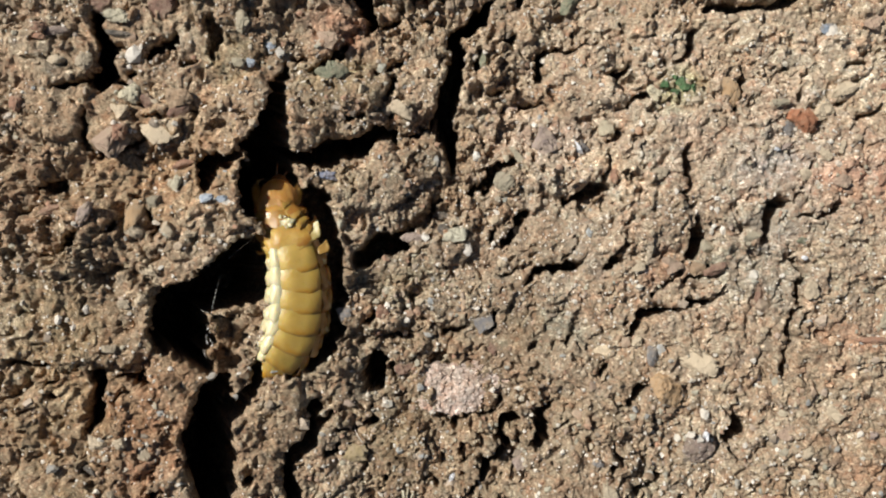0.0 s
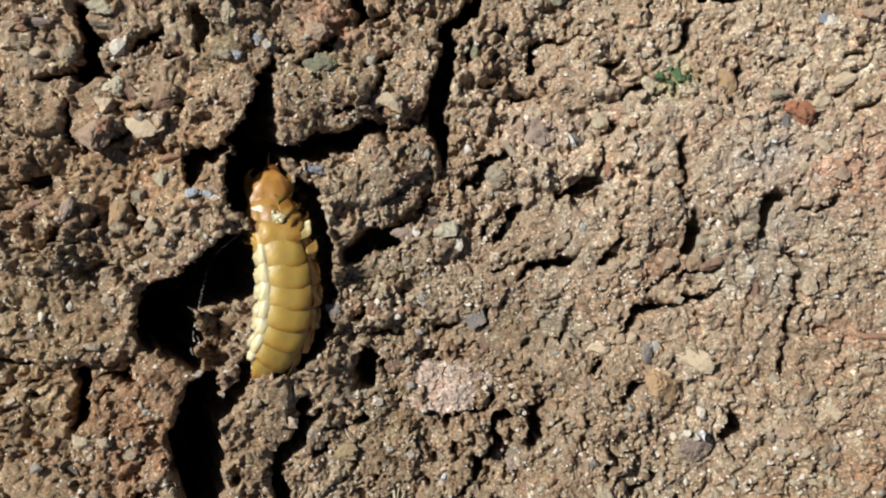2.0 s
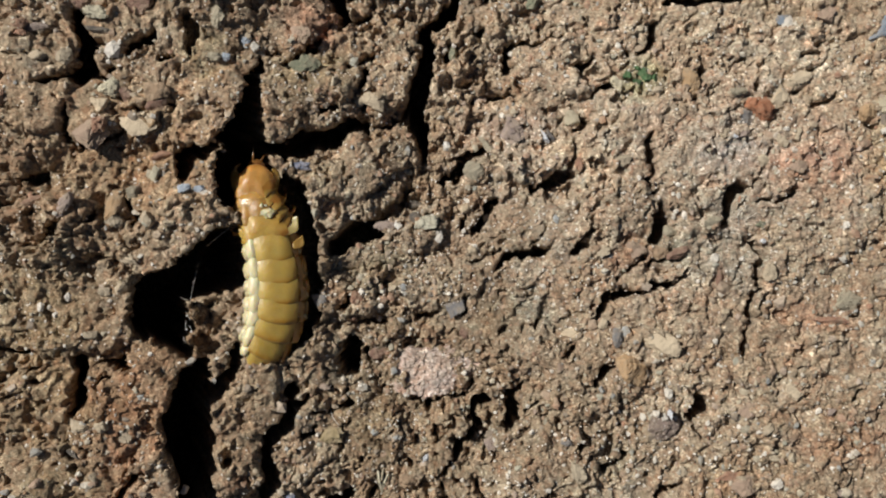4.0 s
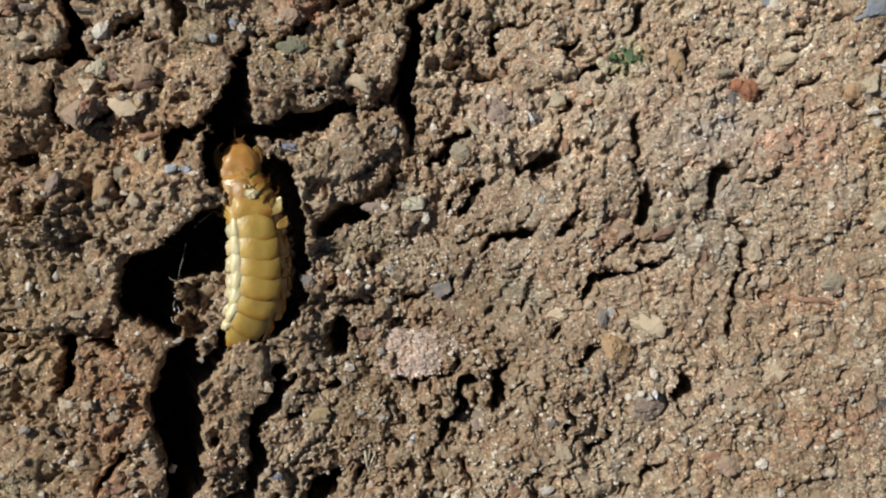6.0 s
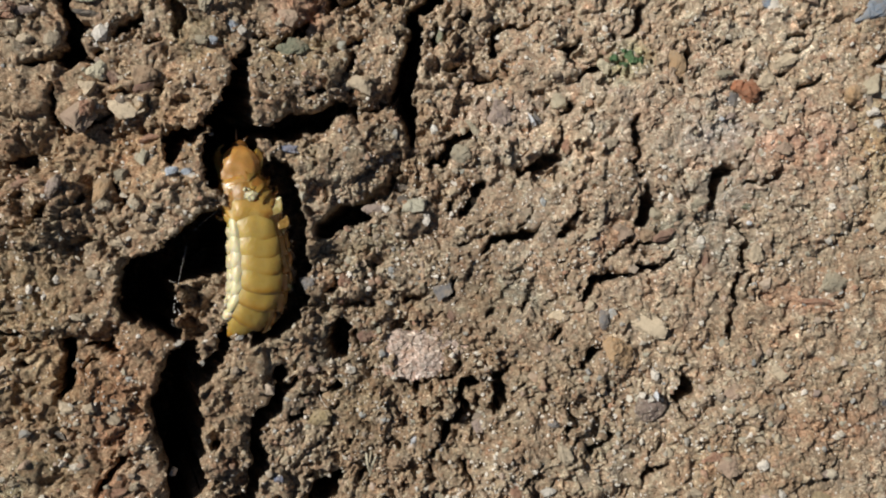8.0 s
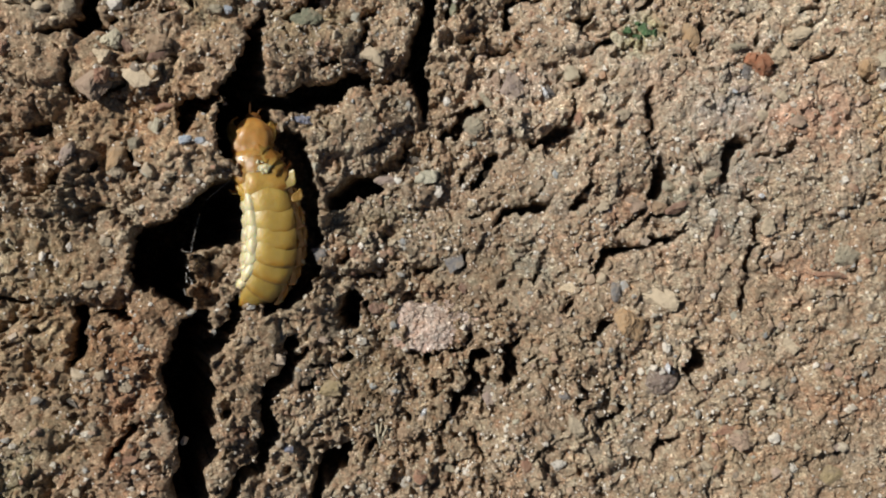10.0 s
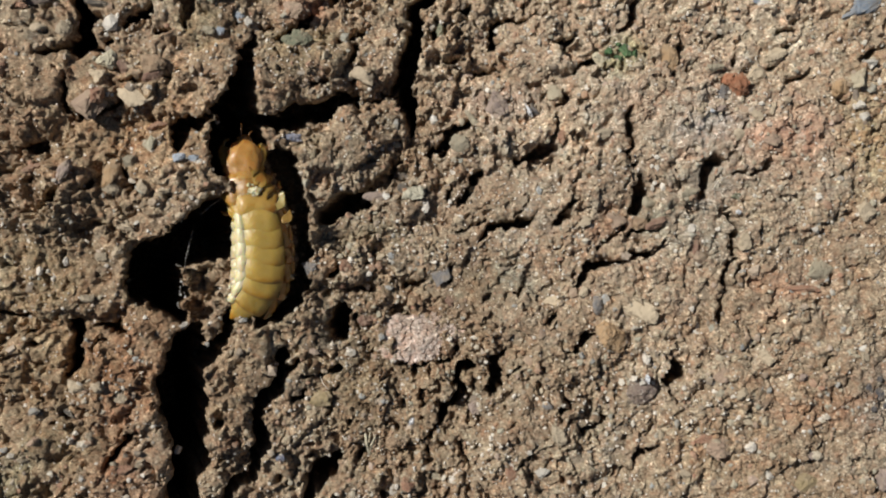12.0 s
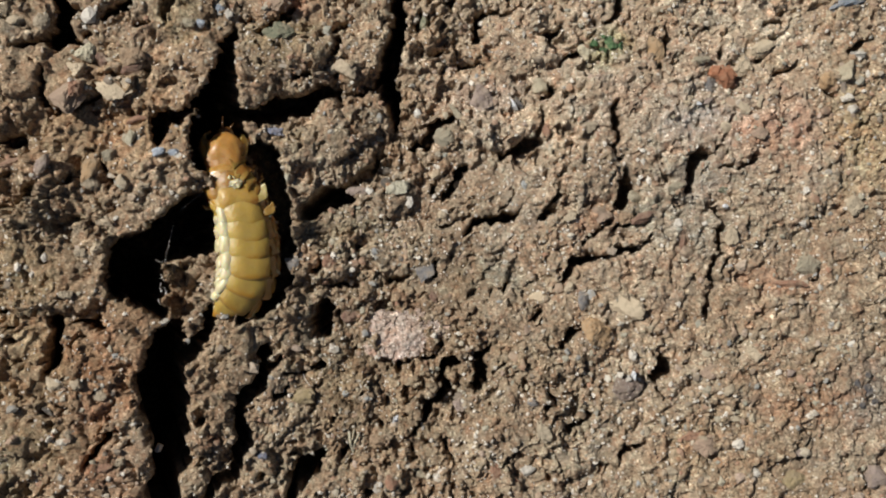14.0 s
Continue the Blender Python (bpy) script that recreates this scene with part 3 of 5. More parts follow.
crack(0.9, [(-30.47, -11.24, 0.34), (-29.70, -11.11, 0.39)])
crack(0.9, [(-33.42, -8.80, 0.50), (-31.37, -8.94, 0.44)])
crack(0.7, [(-27.76, -16.85, 0.44), (-27.18, -17.32, 0.39)])

crack(0.95, [(-17.1, -8.6, 2.6), (-16.8, -7.4, 3.2), (-16.4, -5.9, 3.2), (-15.2, -5.2, 3.2)])

mound(0.6, [(-20.15, 9.27, 1.71), (-19.56, 8.58, 2.09), (-19.34, 7.66, 1.90)])
mound(0.9, [(-7.32, 4.27, 2.85), (-4.95, 5.27, 4.28), (-2.55, 6.53, 3.33), (-1.09, 6.80, 2.38)])
mound(0.8, [(-10.94, 11.52, 2.85), (-9.13, 11.15, 4.28), (-6.34, 11.75, 4.28), (-3.49, 11.85, 4.75), (-1.56, 12.88, 3.33)])
mound(0.8, [(-24.38, -14.69, 5.23), (-22.13, -12.87, 5.70), (-20.79, -12.43, 3.33)])
mound(0.7, [(-14.82, -19.82, 3.33), (-14.13, -17.47, 4.28), (-13.43, -14.63, 4.28), (-12.96, -11.78, 3.33)])
mound(0.5, [(-17.54, 9.30, 3.80), (-15.76, 10.74, 4.28), (-14.43, 12.20, 2.85)])
mound(0.7, [(-29.76, 11.07, 5.70), (-30.21, 14.74, 6.18)])
mound(0.5, [(8.19, 13.28, 2.85), (11.06, 13.66, 3.80), (12.95, 12.61, 2.38)])
mound(0.45, [(7.19, 5.98, 2.85), (9.12, 6.42, 4.28), (11.50, 6.85, 3.33)])
mound(0.5, [(-0.64, -3.72, 2.85), (1.32, -4.21, 3.33), (4.25, -3.73, 2.85)])
mound(0.5, [(-3.54, -0.30, 2.85), (-0.63, -1.27, 2.85)])
mound(0.5, [(16.57, -2.82, 2.85), (18.42, -2.83, 2.85), (16.11, -1.87, 2.85)])
mound(0.5, [(15.69, 3.38, 3.80), (17.55, 3.83, 3.80), (17.06, 1.46, 3.33)])
mound(0.5, [(7.12, -10.02, 2.85), (10.45, -10.47, 4.28), (12.79, -11.39, 2.85)])
mound(0.4, [(22.20, 8.96, 5.70), (22.16, 4.70, 5.70)])
mound(0.4, [(17.45, -8.03, 2.85), (18.39, -6.14, 2.85)])
mound(0.45, [(-4.58, -17.86, 3.80), (-0.68, -16.92, 3.80), (1.29, -15.92, 2.85)])
mound(0.5, [(8.98, -19.57, 3.80), (11.81, -18.53, 3.80), (10.41, -16.67, 2.85)])
mound(0.4, [(-8.81, -9.97, 2.85), (-7.41, -11.93, 2.85)])
mound(0.35, [(31.24, 5.97, 7.60), (32.99, 1.75, 7.60)])
mound(0.35, [(30.25, -3.35, 5.70), (30.19, -8.92, 6.65)])
mound(0.35, [(27.41, -17.29, 6.65), (31.89, -18.15, 5.70)])
mound(0.5, [(-27.96, -5.01, 5.23), (-25.70, -6.40, 5.70), (-23.90, -5.03, 3.80)])
mound(0.5, [(-29.79, -13.26, 5.70), (-29.34, -17.85, 5.70)])
mound(0.7, [(-26.57, 8.08, 1.43), (-25.66, 8.77, 2.09), (-24.30, 9.24, 1.43)])
mound(0.6, [(-28.86, -1.34, 1.90), (-27.27, -0.88, 2.38)])
mound(0.6, [(21.89, 0.46, 1.24), (24.18, 0.53, 1.24)])
mound(0.5, [(28.00, -2.64, 0.95), (28.09, -3.25, 0.95)])
mound(0.5, [(23.58, -15.25, 1.43), (24.95, -14.77, 1.43)])

STAIN_LIGHT = np.ones(PX.shape + (3,))
EDGE_X, EDGE_Y, EDGE_K = WX + 1.1 * vnoise(PX, PY, 2.3, 91), WY + 1.1 * vnoise(PX, PY, 2.3, 92), 0.75 + 0.25 * vnoise(PX, PY, 0.8, 93)


def stain_light(colour, x, y, rx, ry):
    """A ragged patch of differently coloured soil; broad near-grey ones paint light and shade."""
    j0, j1 = np.searchsorted(GY, (y - 1.3 * ry - 3, y + 1.3 * ry + 3))
    i0, i1 = np.searchsorted(GX, (x - 1.3 * rx - 3, x + 1.3 * rx + 3))
    at = slice(j0, j1), slice(i0, i1)
    d = np.hypot((EDGE_X[at] - x) / rx, (EDGE_Y[at] - y) / ry)
    k = (np.clip(1.25 - d, 0, 1) * EDGE_K[at])[..., None]
    STAIN_LIGHT[at] *= 1 - k + k * np.array(colour)


stain_light((1.0, 0.95, 0.9), -26.6, 5.6, 7.6, 3.8)
stain_light((1.02, 0.97, 0.92), -24.3, 10.2, 15.7, 12.4)
stain_light((0.95, 0.90, 0.85), -27.1, -15.1, 12.4, 12.4)
stain_light((1.02, 1.0, 0.96), -23.4, 5.1, 6.2, 6.2)
stain_light((0.99, 1.03, 1.06), 26.7, 3.2, 9.5, 7.1)
# Broad near-grey tints paint this ground lighter, as if more sunlit.
stain_light((1.14, 1.12, 1.1), 4.3, 11.5, 15.7, 8.1)
stain_light((1.18, 1.14, 1.1), -17.6, 5.1, 5.7, 3.8)
stain_light((1.15, 1.17, 1.18), 25.5, 15.5, 14.3, 5.7)
stain_light((1.2, 1.22, 1.24), 12.0, 6.8, 6.2, 3.3)
stain_light((1.22, 1.24, 1.26), 30.0, 14.4, 15.7, 9.0)
stain_light((1.1, 1.12, 1.12), 35.7, 5.0, 9.5, 9.5)
stain_light((1.1, 1.1, 1.1), 11.5, 11.7, 9.5, 5.7)
stain_light((1.2, 1.16, 1.14), -15.3, 11.2, 3.3, 4.3)
# Shade painted over the trough, where the slope turns from the sun.
stain_light((0.86, 0.84, 0.80), -2.7, -15.9, 11.6, 8.7)
stain_light((0.88, 0.86, 0.84), 6.6, -6.9, 8.7, 9.7)
stain_light((0.98, 0.96, 0.88), -29.8, -11.4, 5.7, 9.5)
stain_light((0.9, 0.92, 0.9), -7.4, -9.0, 7.6, 2.9)
stain_light((1.05, 0.9, 0.86), 32.1, 5.5, 4.3, 2.9)
stain_light((1.1, 0.88, 0.82), 31.8, -6.8, 3.8, 1.4)
stain_light((1, 0.94, 0.9), 19.4, 4.3, 3.8, 2.9)
stain_light((1.05, 0.85, 0.78), 33.7, -16.3, 3.8, 1.4)
stain_light((1.12, 0.88, 0.82), -22.6, -22.1, 3.3, 1.9)
stain_light((1.12, 0.86, 0.82), -7.9, 17.2, 2.9, 2.4)
stain_light((1.12, 1.16, 1.22), 8.7, 9.1, 5.2, 1.9)
stain_light((1.14, 1.14, 1.12), 13.8, 5.3, 2.9, 1.9)
stain_light((0.84, 0.93, 1), 10.0, -6.6, 2.9, 2.4)
stain_light((0.84, 0.9, 0.86), -3.5, -2.2, 3.8, 2.4)
stain_light((0.8, 0.86, 0.92), 3.8, -5.7, 2.4, 1.9)
stain_light((0.98, 1.08, 1.18), 26.7, 1.3, 2.4, 1.9)
stain_light((0.86, 0.92, 0.98), 24.8, -3.3, 1.9, 2.9)
stain_light((0.95, 1, 1.06), 36.3, -20.8, 3.8, 2.4)
stain_light((1.08, 1.08, 1.06), 31.3, 11.1, 5.7, 4.3)
stain_light((1.14, 1.12, 1.04), 25.1, -20.6, 3.3, 2.4)
stain_light((1.1, 1.02, 0.98), -21.7, -12.9, 3.8, 3.3)
stain_light((0.82, 0.88, 0.84), -8.2, 5.4, 2.9, 1.4)
stain_light((0.88, 0.92, 0.82), -8.2, 13.6, 3.3, 2.4)
stain_light((0.9, 0.93, 0.88), -29.8, -4.5, 5.7, 4.3)
stain_light((1.04, 1, 0.82), 38.8, 5.4, 2.9, 5.7)
stain_light((0.88, 0.88, 0.9), 4.2, -9.1, 3.3, 1.9)
stain_light((0.9, 0.9, 0.84), -4.6, -14.9, 3.3, 2.9)
stain_light((0.95, 1, 0.96), -26.6, -19.7, 5.2, 2.4)
stain_light((0.88, 0.92, 0.9), 16.5, -18.4, 2.9, 1.9)
stain_light((0.95, 0.98, 0.84), -16.6, 14.4, 2.4, 2.4)
stain_light((1.06, 1.05, 1.14), 8.4, 9.1, 2.9, 2.1)
stain_light((1.16, 1.2, 1.24), 13.8, 5.1, 8.1, 2.9)
stain_light((1.1, 1.09, 1.13), 30.8, 6.9, 10.9, 6.2)
stain_light((1.2, 1.14, 1.14), -22.7, -15.5, 2.1, 2.1)
stain_light((0.96, 1, 1.1), 25.8, 6.5, 2.9, 2.4)
stain_light((1.1, 1.12, 1.12), 22.2, 5.6, 5.7, 3.3)
stain_light((1.1, 1.08, 1.08), 17.5, -3.3, 5.7, 2.9)
stain_light((0.9, 0.97, 1.02), 10.5, -6.2, 2.1, 2.4)
stain_light((0.88, 0.9, 0.88), 7.1, -7.1, 4.3, 1.9)
stain_light((1.14, 1.05, 1.01), -22.1, -12.4, 5.2, 5.2)
stain_light((0.93, 0.89, 0.85), -25.7, -8.7, 14.3, 18.1)
stain_light((1.1, 1.07, 1.03), -18.9, 8.4, 9.5, 5.2)
stain_light((0.99, 1.03, 1.10), 22.0, 8.0, 22.0, 14.0)
stain_light((0.62, 0.66, 0.78), 38.6, -15.8, 2.6, 2.8)
stain_light((0.74, 0.86, 0.66), 18.4, 12.7, 2.0, 1.5)
stain_light((0.98, 0.84, 0.78), 29.7, 6.0, 2.4, 1.6)
stain_light((0.96, 0.82, 0.78), 33.6, 6.9, 1.3, 2.2)
stain_light((1.02, 0.80, 0.71), 17.6, -1.6, 1.5, 1.3)
stain_light((0.80, 0.60, 0.50), 24.7, -4.0, 0.6, 1.4)
stain_light((0.78, 0.93, 0.97), 21.0, -0.8, 1.7, 1.3)
stain_light((0.82, 0.87, 0.91), 26.3, -4.0, 1.5, 4.2)
stain_light((0.84, 0.97, 0.92), -32.2, -22.6, 3.4, 2.6)
stain_light((1.10, 0.92, 0.86), -22.6, -18.1, 2.4, 3.0)
stain_light((0.86, 0.80, 0.74), -18.4, -8.4, 2.6, 3.4)
# Lift in the east and north, dimming in the south: painted light.
stain_light((1.09, 1.09, 1.10), 25.0, 1.0, 22.0, 20.0)
stain_light((0.84, 0.83, 0.82), 11.0, -17.0, 9.0, 6.5)
stain_light((1.12, 1.10, 1.08), -6.5, 15.5, 7.0, 5.0)

fade = np.clip(1 - np.maximum(np.maximum(X0 - PX, PX - X1), np.maximum(Y0 - PY, PY - Y1)) / 30.0, 0, 1)
calm = np.clip((PX - 0.2 * PY - 10.0) / 16.0, 0, 1)  # the soil lies smoother towards the east
rough = np.clip(0.80 + 0.85 * vnoise(PX, PY, 5.0, 31) + 0.3 * vnoise(PX, PY, 2.0, 30), 0.22, 1.6) * (1 - 0.45 * calm)
for bx, by, rx, ry, k in ((-20.69, 7.88, 11.0, 8.5, 0.48), (1.0, -1.4, 3.5, 2.2, 0.6)):  # worn, smoother spots
    rough = rough * (1 - k * np.exp(-((PX - bx) / rx) ** 2 - ((PY - by) / ry) ** 2))
rough = rough * (1 - 0.4 * np.clip(RAISE / 0.6, 0, 1))  # the crusted blocks are firm and even on top
d1, d2, tone, facet = worley(WX, WY, 3.3, 41)
GROUND = 0.45 * vnoise(PX, PY, 11.0, 32) + (1 - 0.6 * calm) * (0.5 * vnoise(WX, WY, 4.6, 45) + 0.22 * vnoise(WX, WY, 2.4, 46))
GROUND += rough * (0.46 * (tone - 0.5) + 0.70 * facet - 0.36 * np.exp(-((d2 - d1) / 0.09) ** 2))
ledge = 1.7 * (vnoise(WX, WY, 3.1, 34) + 0.6 * vnoise(WX, WY, 1.4, 35) + 0.3 * vnoise(PX, PY, 0.7, 36))
step = ledge - np.floor(ledge)
GROUND += 0.42 * rough * (1 - 0.65 * calm) * (np.floor(ledge) + np.clip((step - 0.72) / 0.28, 0, 1) ** 2)
dusty = np.clip(0.5 + 1.1 * vnoise(PX, PY, 3.7, 95) + 0.8 * vnoise(WX, WY, 1.3, 96), 0, 1)  # fine dust fills the gaps between the grains here
grit = 1.1 - 0.7 * dusty
worn = 1 - 0.75 * np.clip((4.0 - PX) / 18.0, 0, 1) * np.clip(0.8 + vnoise(PX, PY, 4.0, 65), 0, 1)  # clods rubbed smooth towards the west
lump = vnoise(WX, WY, 2.0, 37)
GROUND += rough * 0.40 * (1.7 * np.abs(lump) - 0.4)
pocket = vnoise(WX, WY, 1.9, 38) + 0.6 * vnoise(WX, WY, 0.8, 39)
GROUND -= 1.0 * np.clip((pocket - 0.66) / 0.10, 0, 1) * np.clip(rough, 0, 1) * (1 - 0.6 * calm)
pit = vnoise(WX, WY, 0.8, 47) + 0.6 * vnoise(WX, WY, 0.36, 48) + 0.35 * vnoise(PX, PY, 3.0, 49)
GROUND -= (1 - 0.35 * calm) * 0.55 * np.clip((pit - 0.72) / 0.14, 0, 1)
d1, d2, tone, facet = worley(WX, WY, 1.2, 51)
held = 1 - 0.85 * calm  # fewer seams where the soil lies calm, more rounded lumps and set-in grains
GROUND += calm * (0.22 * vnoise(WX, WY, 1.3, 56) + 0.14 * vnoise(PX, PY, 0.6, 57))
GROUND += calm * 0.20 * (tone > 0.62) * np.sqrt(np.clip(1 - (d1 / (0.22 + 0.18 * tone)) ** 2, 0, 1))
GROUND += rough * held * (0.26 * (tone - 0.4) + 0.42 * facet + 0.22 * (0.4 - d1 * d1))
ridge = vnoise(WX, WY, 0.95, 54)
GROUND += rough * worn * (1 - 0.5 * calm) * 0.24 * (2 * np.abs(ridge) - 0.5) * np.clip(0.6 + vnoise(PX, PY, 2.6, 55), 0, 1.4)
d1, d2, tone, facet = worley(WX + 0.1 * vnoise(PX, PY, 0.3, 62), WY, 0.5, 61)
rough = rough * worn
GROUND += calm * (0.3 + 0.7 * grit) * 0.13 * (tone > 0.45) * np.sqrt(np.clip(1 - (d1 / (0.25 + 0.22 * tone)) ** 2, 0, 1))
GROUND += rough * held * grit * (0.17 * (tone - 0.5) + 0.32 * facet + 0.06 * (0.4 - d1 * d1))
ridge = vnoise(PX, PY, 0.42, 64)
GROUND += rough * (1 - 0.5 * calm) * 0.10 * (2 * np.abs(ridge) - 0.5) * (0.4 + 0.6 * grit)
d1, d2, tone, facet = worley(PX, PY, 0.26, 71)
GROUND += calm * grit * 0.07 * (tone > 0.3) * np.sqrt(np.clip(1 - (d1 / 0.45) ** 2, 0, 1))
GROUND += grit * worn * (held * (0.08 * (tone - 0.5) + 0.10 * facet) + 0.07 * vnoise(PX, PY, 0.2, 72) + 0.04 * vnoise(PX, PY, 0.11, 73))
GROUND = np.where(fade > 0, GROUND * fade + RAISE * (CARVE < 1.2) - CARVE, 0) + VALLEY


def ground_at(x, y):
    """Ground height at a place, or at arrays of places, in millimetres."""
    i = np.clip(np.searchsorted(GX, x), 0, len(GX) - 1)
    j = np.clip(np.searchsorted(GY, y), 0, len(GY) - 1)
    return GROUND[j, i]


def valley_at(x, y):
    i = np.clip(np.searchsorted(GX, x), 0, len(GX) - 1)
    j = np.clip(np.searchsorted(GY, y), 0, len(GY) - 1)
    return VALLEY[j, i]


def mesh_from(name, verts, faces, material, smooth=True):
    me = bpy.data.meshes.new(name)
    n = faces.shape[1]
    me.vertices.add(len(verts))
    me.vertices.foreach_set("co", np.ascontiguousarray(verts, dtype=np.float32).ravel())
    me.loops.add(faces.size)
    me.loops.foreach_set("vertex_index", np.ascontiguousarray(faces, dtype=np.int32).ravel())
    me.polygons.add(len(faces))
    me.polygons.foreach_set("loop_start", np.arange(0, faces.size, n, dtype=np.int32))
    me.polygons.foreach_set("use_smooth", np.full(len(faces), smooth, dtype=bool))
    me.update(calc_edges=True)
    me.materials.append(material)
    return me


rows_n, cols_n = PX.shape
index = np.arange(rows_n * cols_n).reshape(rows_n, cols_n)
quads = np.stack([index[:-1, :-1], index[:-1, 1:], index[1:, 1:], index[1:, :-1]], -1).reshape(-1, 4)
side = 0.10 * np.clip(fade, 0, 1)
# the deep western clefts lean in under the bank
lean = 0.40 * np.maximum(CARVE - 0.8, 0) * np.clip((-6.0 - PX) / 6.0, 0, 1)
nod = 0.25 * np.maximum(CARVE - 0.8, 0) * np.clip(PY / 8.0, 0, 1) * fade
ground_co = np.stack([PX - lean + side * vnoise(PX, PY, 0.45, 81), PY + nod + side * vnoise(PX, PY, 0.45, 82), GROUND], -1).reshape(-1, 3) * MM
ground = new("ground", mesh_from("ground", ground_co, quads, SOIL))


def dye(ob, colours):
    attr = ob.data.attributes.new("earth", "FLOAT_COLOR", "POINT")
    attr.data.foreach_set("color", np.concatenate([colours, np.ones((len(colours), 1))], 1).astype(np.float32).ravel())


dye(ground, STAIN_LIGHT.reshape(-1, 3))
tagged(ground, "dry cracked brown sandy soil with deep dark clefts", "soil", kind="structure")


# ---- stones: each one its own thing ----
def rock_mesh(name, half, shape, seed, material):
    bm = bmesh.new()
    bmesh.ops.create_icosphere(bm, subdivisions=5 if max(half) > 0.0025 else 4, radius=1)
    rnd = random.Random(seed)
    power = {"round": 0.95, "block": 0.7, "slab": 0.55}[shape]
    cuts = [(Vector((rnd.gauss(0, 1), rnd.gauss(0, 1), rnd.gauss(0, 0.6))).normalized(), rnd.uniform(0.45, 0.85)) for _ in range({"round": 6, "block": 12, "slab": 9}[shape])]
    off = Vector((seed * 7.3, seed * 1.7, seed * 3.1))
    for v in bm.verts:
        p = Vector([math.copysign(abs(c) ** power, c) for c in v.co])
        for nrm, d in cuts:
            over = p.dot(nrm) - d * (1.1 if shape == "slab" else 1.0)
            if over > 0:
                p -= nrm * over * 0.9
        p *= 1 + 0.20 * noise.noise(p * 1.6 + off) + 0.13 * noise.noise(p * 4.0 + off) + 0.09 * noise.noise(p * 9.0 + off) + 0.06 * noise.noise(p * 19.0 + off)
        v.co = (p.x * half[0], p.y * half[1], p.z * half[2])
    for f in bm.faces:
        f.smooth = False
    me = bpy.data.meshes.new(name)
    bm.to_mesh(me)
    bm.free()
    me.materials.append(material)
    return me


seats = []


def crust(x, y, w, h, turn, rise, material, label):
    """A crumbly flake of crust with a ragged outline, lying on the soil."""
    n = 90
    u, v = np.meshgrid(np.linspace(-1, 1, n), np.linspace(-1, 1, n))
    r = np.maximum(np.hypot(u, v), 1e-6)
    square = r / np.maximum(np.abs(u), np.abs(v)).clip(1e-6)
    a = np.arctan2(v, u)
    ragged = 1 + 0.13 * np.sin(3 * a + 1.0) + 0.10 * np.sin(5 * a + 2.2) + 0.10 * vnoise(np.cos(a) * 9, np.sin(a) * 9, 1.6, 17) + 0.07 * vnoise(np.cos(a) * 9, np.sin(a) * 9, 0.6, 18)
    px, py = u / square * ragged * w / 2, v / square * ragged * h / 2
    _, _, tone, facet = worley(px + 40, py + 40, 0.62, 301)
    _, _, tone2, facet2 = worley(px + 40, py + 40, 0.3, 311)
    rim = np.clip((1 - np.maximum(np.abs(u), np.abs(v))) / 0.10, 0, 1)
    c, s = math.cos(radians(-turn)), math.sin(radians(-turn))
    wx, wy = x + px * c - py * s, y + px * s + py * c
    low = float(np.median(ground_at(wx, wy)))
    z = low - 0.7 + (0.7 + rise) * rim ** 0.5 + rim * (0.14 * (tone - 0.5) + 0.16 * facet + 0.13 * (tone2 - 0.5) + 0.15 * facet2 + 0.15 * vnoise(px, py, 1.5, 19))
    k = np.arange(n * n).reshape(n, n)
    quads = np.stack([k[:-1, :-1], k[:-1, 1:], k[1:, 1:], k[1:, :-1]], -1).reshape(-1, 4)
    ob = new("crust_fragment", mesh_from("crust_fragment", np.stack([px, py, z - low], -1).reshape(-1, 3) * MM, quads, material, False))
    ob.matrix_world = pose(x * MM, y * MM, low * MM, 0, 0, -turn)
    seats.append((x, y, w, h, radians(-turn)))
    return tagged(ob, label, "fragment", "stones in the soil")


stone_count = 0


def stone(shape, x, y, w, h, turn, rise, material, label):
    """A stone lying in the soil: place, width and height in plan, turn, and how far it stands out."""
    global stone_count
    stone_count += 1
    seats.append((x, y, w, h, radians(-turn)))
    r = min(w, h) * 0.35
    near = np.array([ground_at(x + a * r, y + b * r) for a in (-1, 0, 1) for b in (-1, 0, 1)])
    z = float(np.quantile(near, 0.75))
    half = (w * MM * 0.63, h * MM * 0.63, max(rise, 0.3) * MM * 0.72)
    kind = "clod" if "clod" in label else ("fragment" if ("fragment" in label or "chip" in label or "sliver" in label or "flake" in label) else "pebble")
    ob = new(kind, rock_mesh(kind, half, shape, stone_count, material))
    ob.matrix_world = pose(x * MM, y * MM, (z - rise * 0.02) * MM, 6 * math.sin(stone_count), 6 * math.cos(stone_count * 1.7), -turn)
    return tagged(ob, label, kind, "stones in the soil")


crust(1.15, -11.25, 7.8, 4.5, -8, 0.4, PINK, "pinkish grey crumbly crust fragment lying on the soil")
stone("block", 1.09, 1.22, 1.8, 1.6, -10, 1.3, CHALK, "pale cream stone wedged at the end of a crack")
stone("round", -2.33, 0.93, 1.81, 0.86, -8, 0.6, LILAC, "lilac grey smooth pebble at a crack edge")
stone("round", -9.26, 5.85, 1.43, 0.81, 8, 0.7, BLUE, "bluish grey pebble beside the cleft")
stone("round", -18.20, 3.88, 0.86, 0.76, 0, 0.5, PALEBLUE, "pale blue mineral fragment in the soil")
stone("block", -17.01, 3.90, 1.05, 0.48, -10, 0.4, PALEBLUE, "pale blue mineral fragment in the soil")
stone("block", 10.84, 8.03, 0.7, 1.4, -25, 0.9, GLINT, "shiny blue white mineral chip")
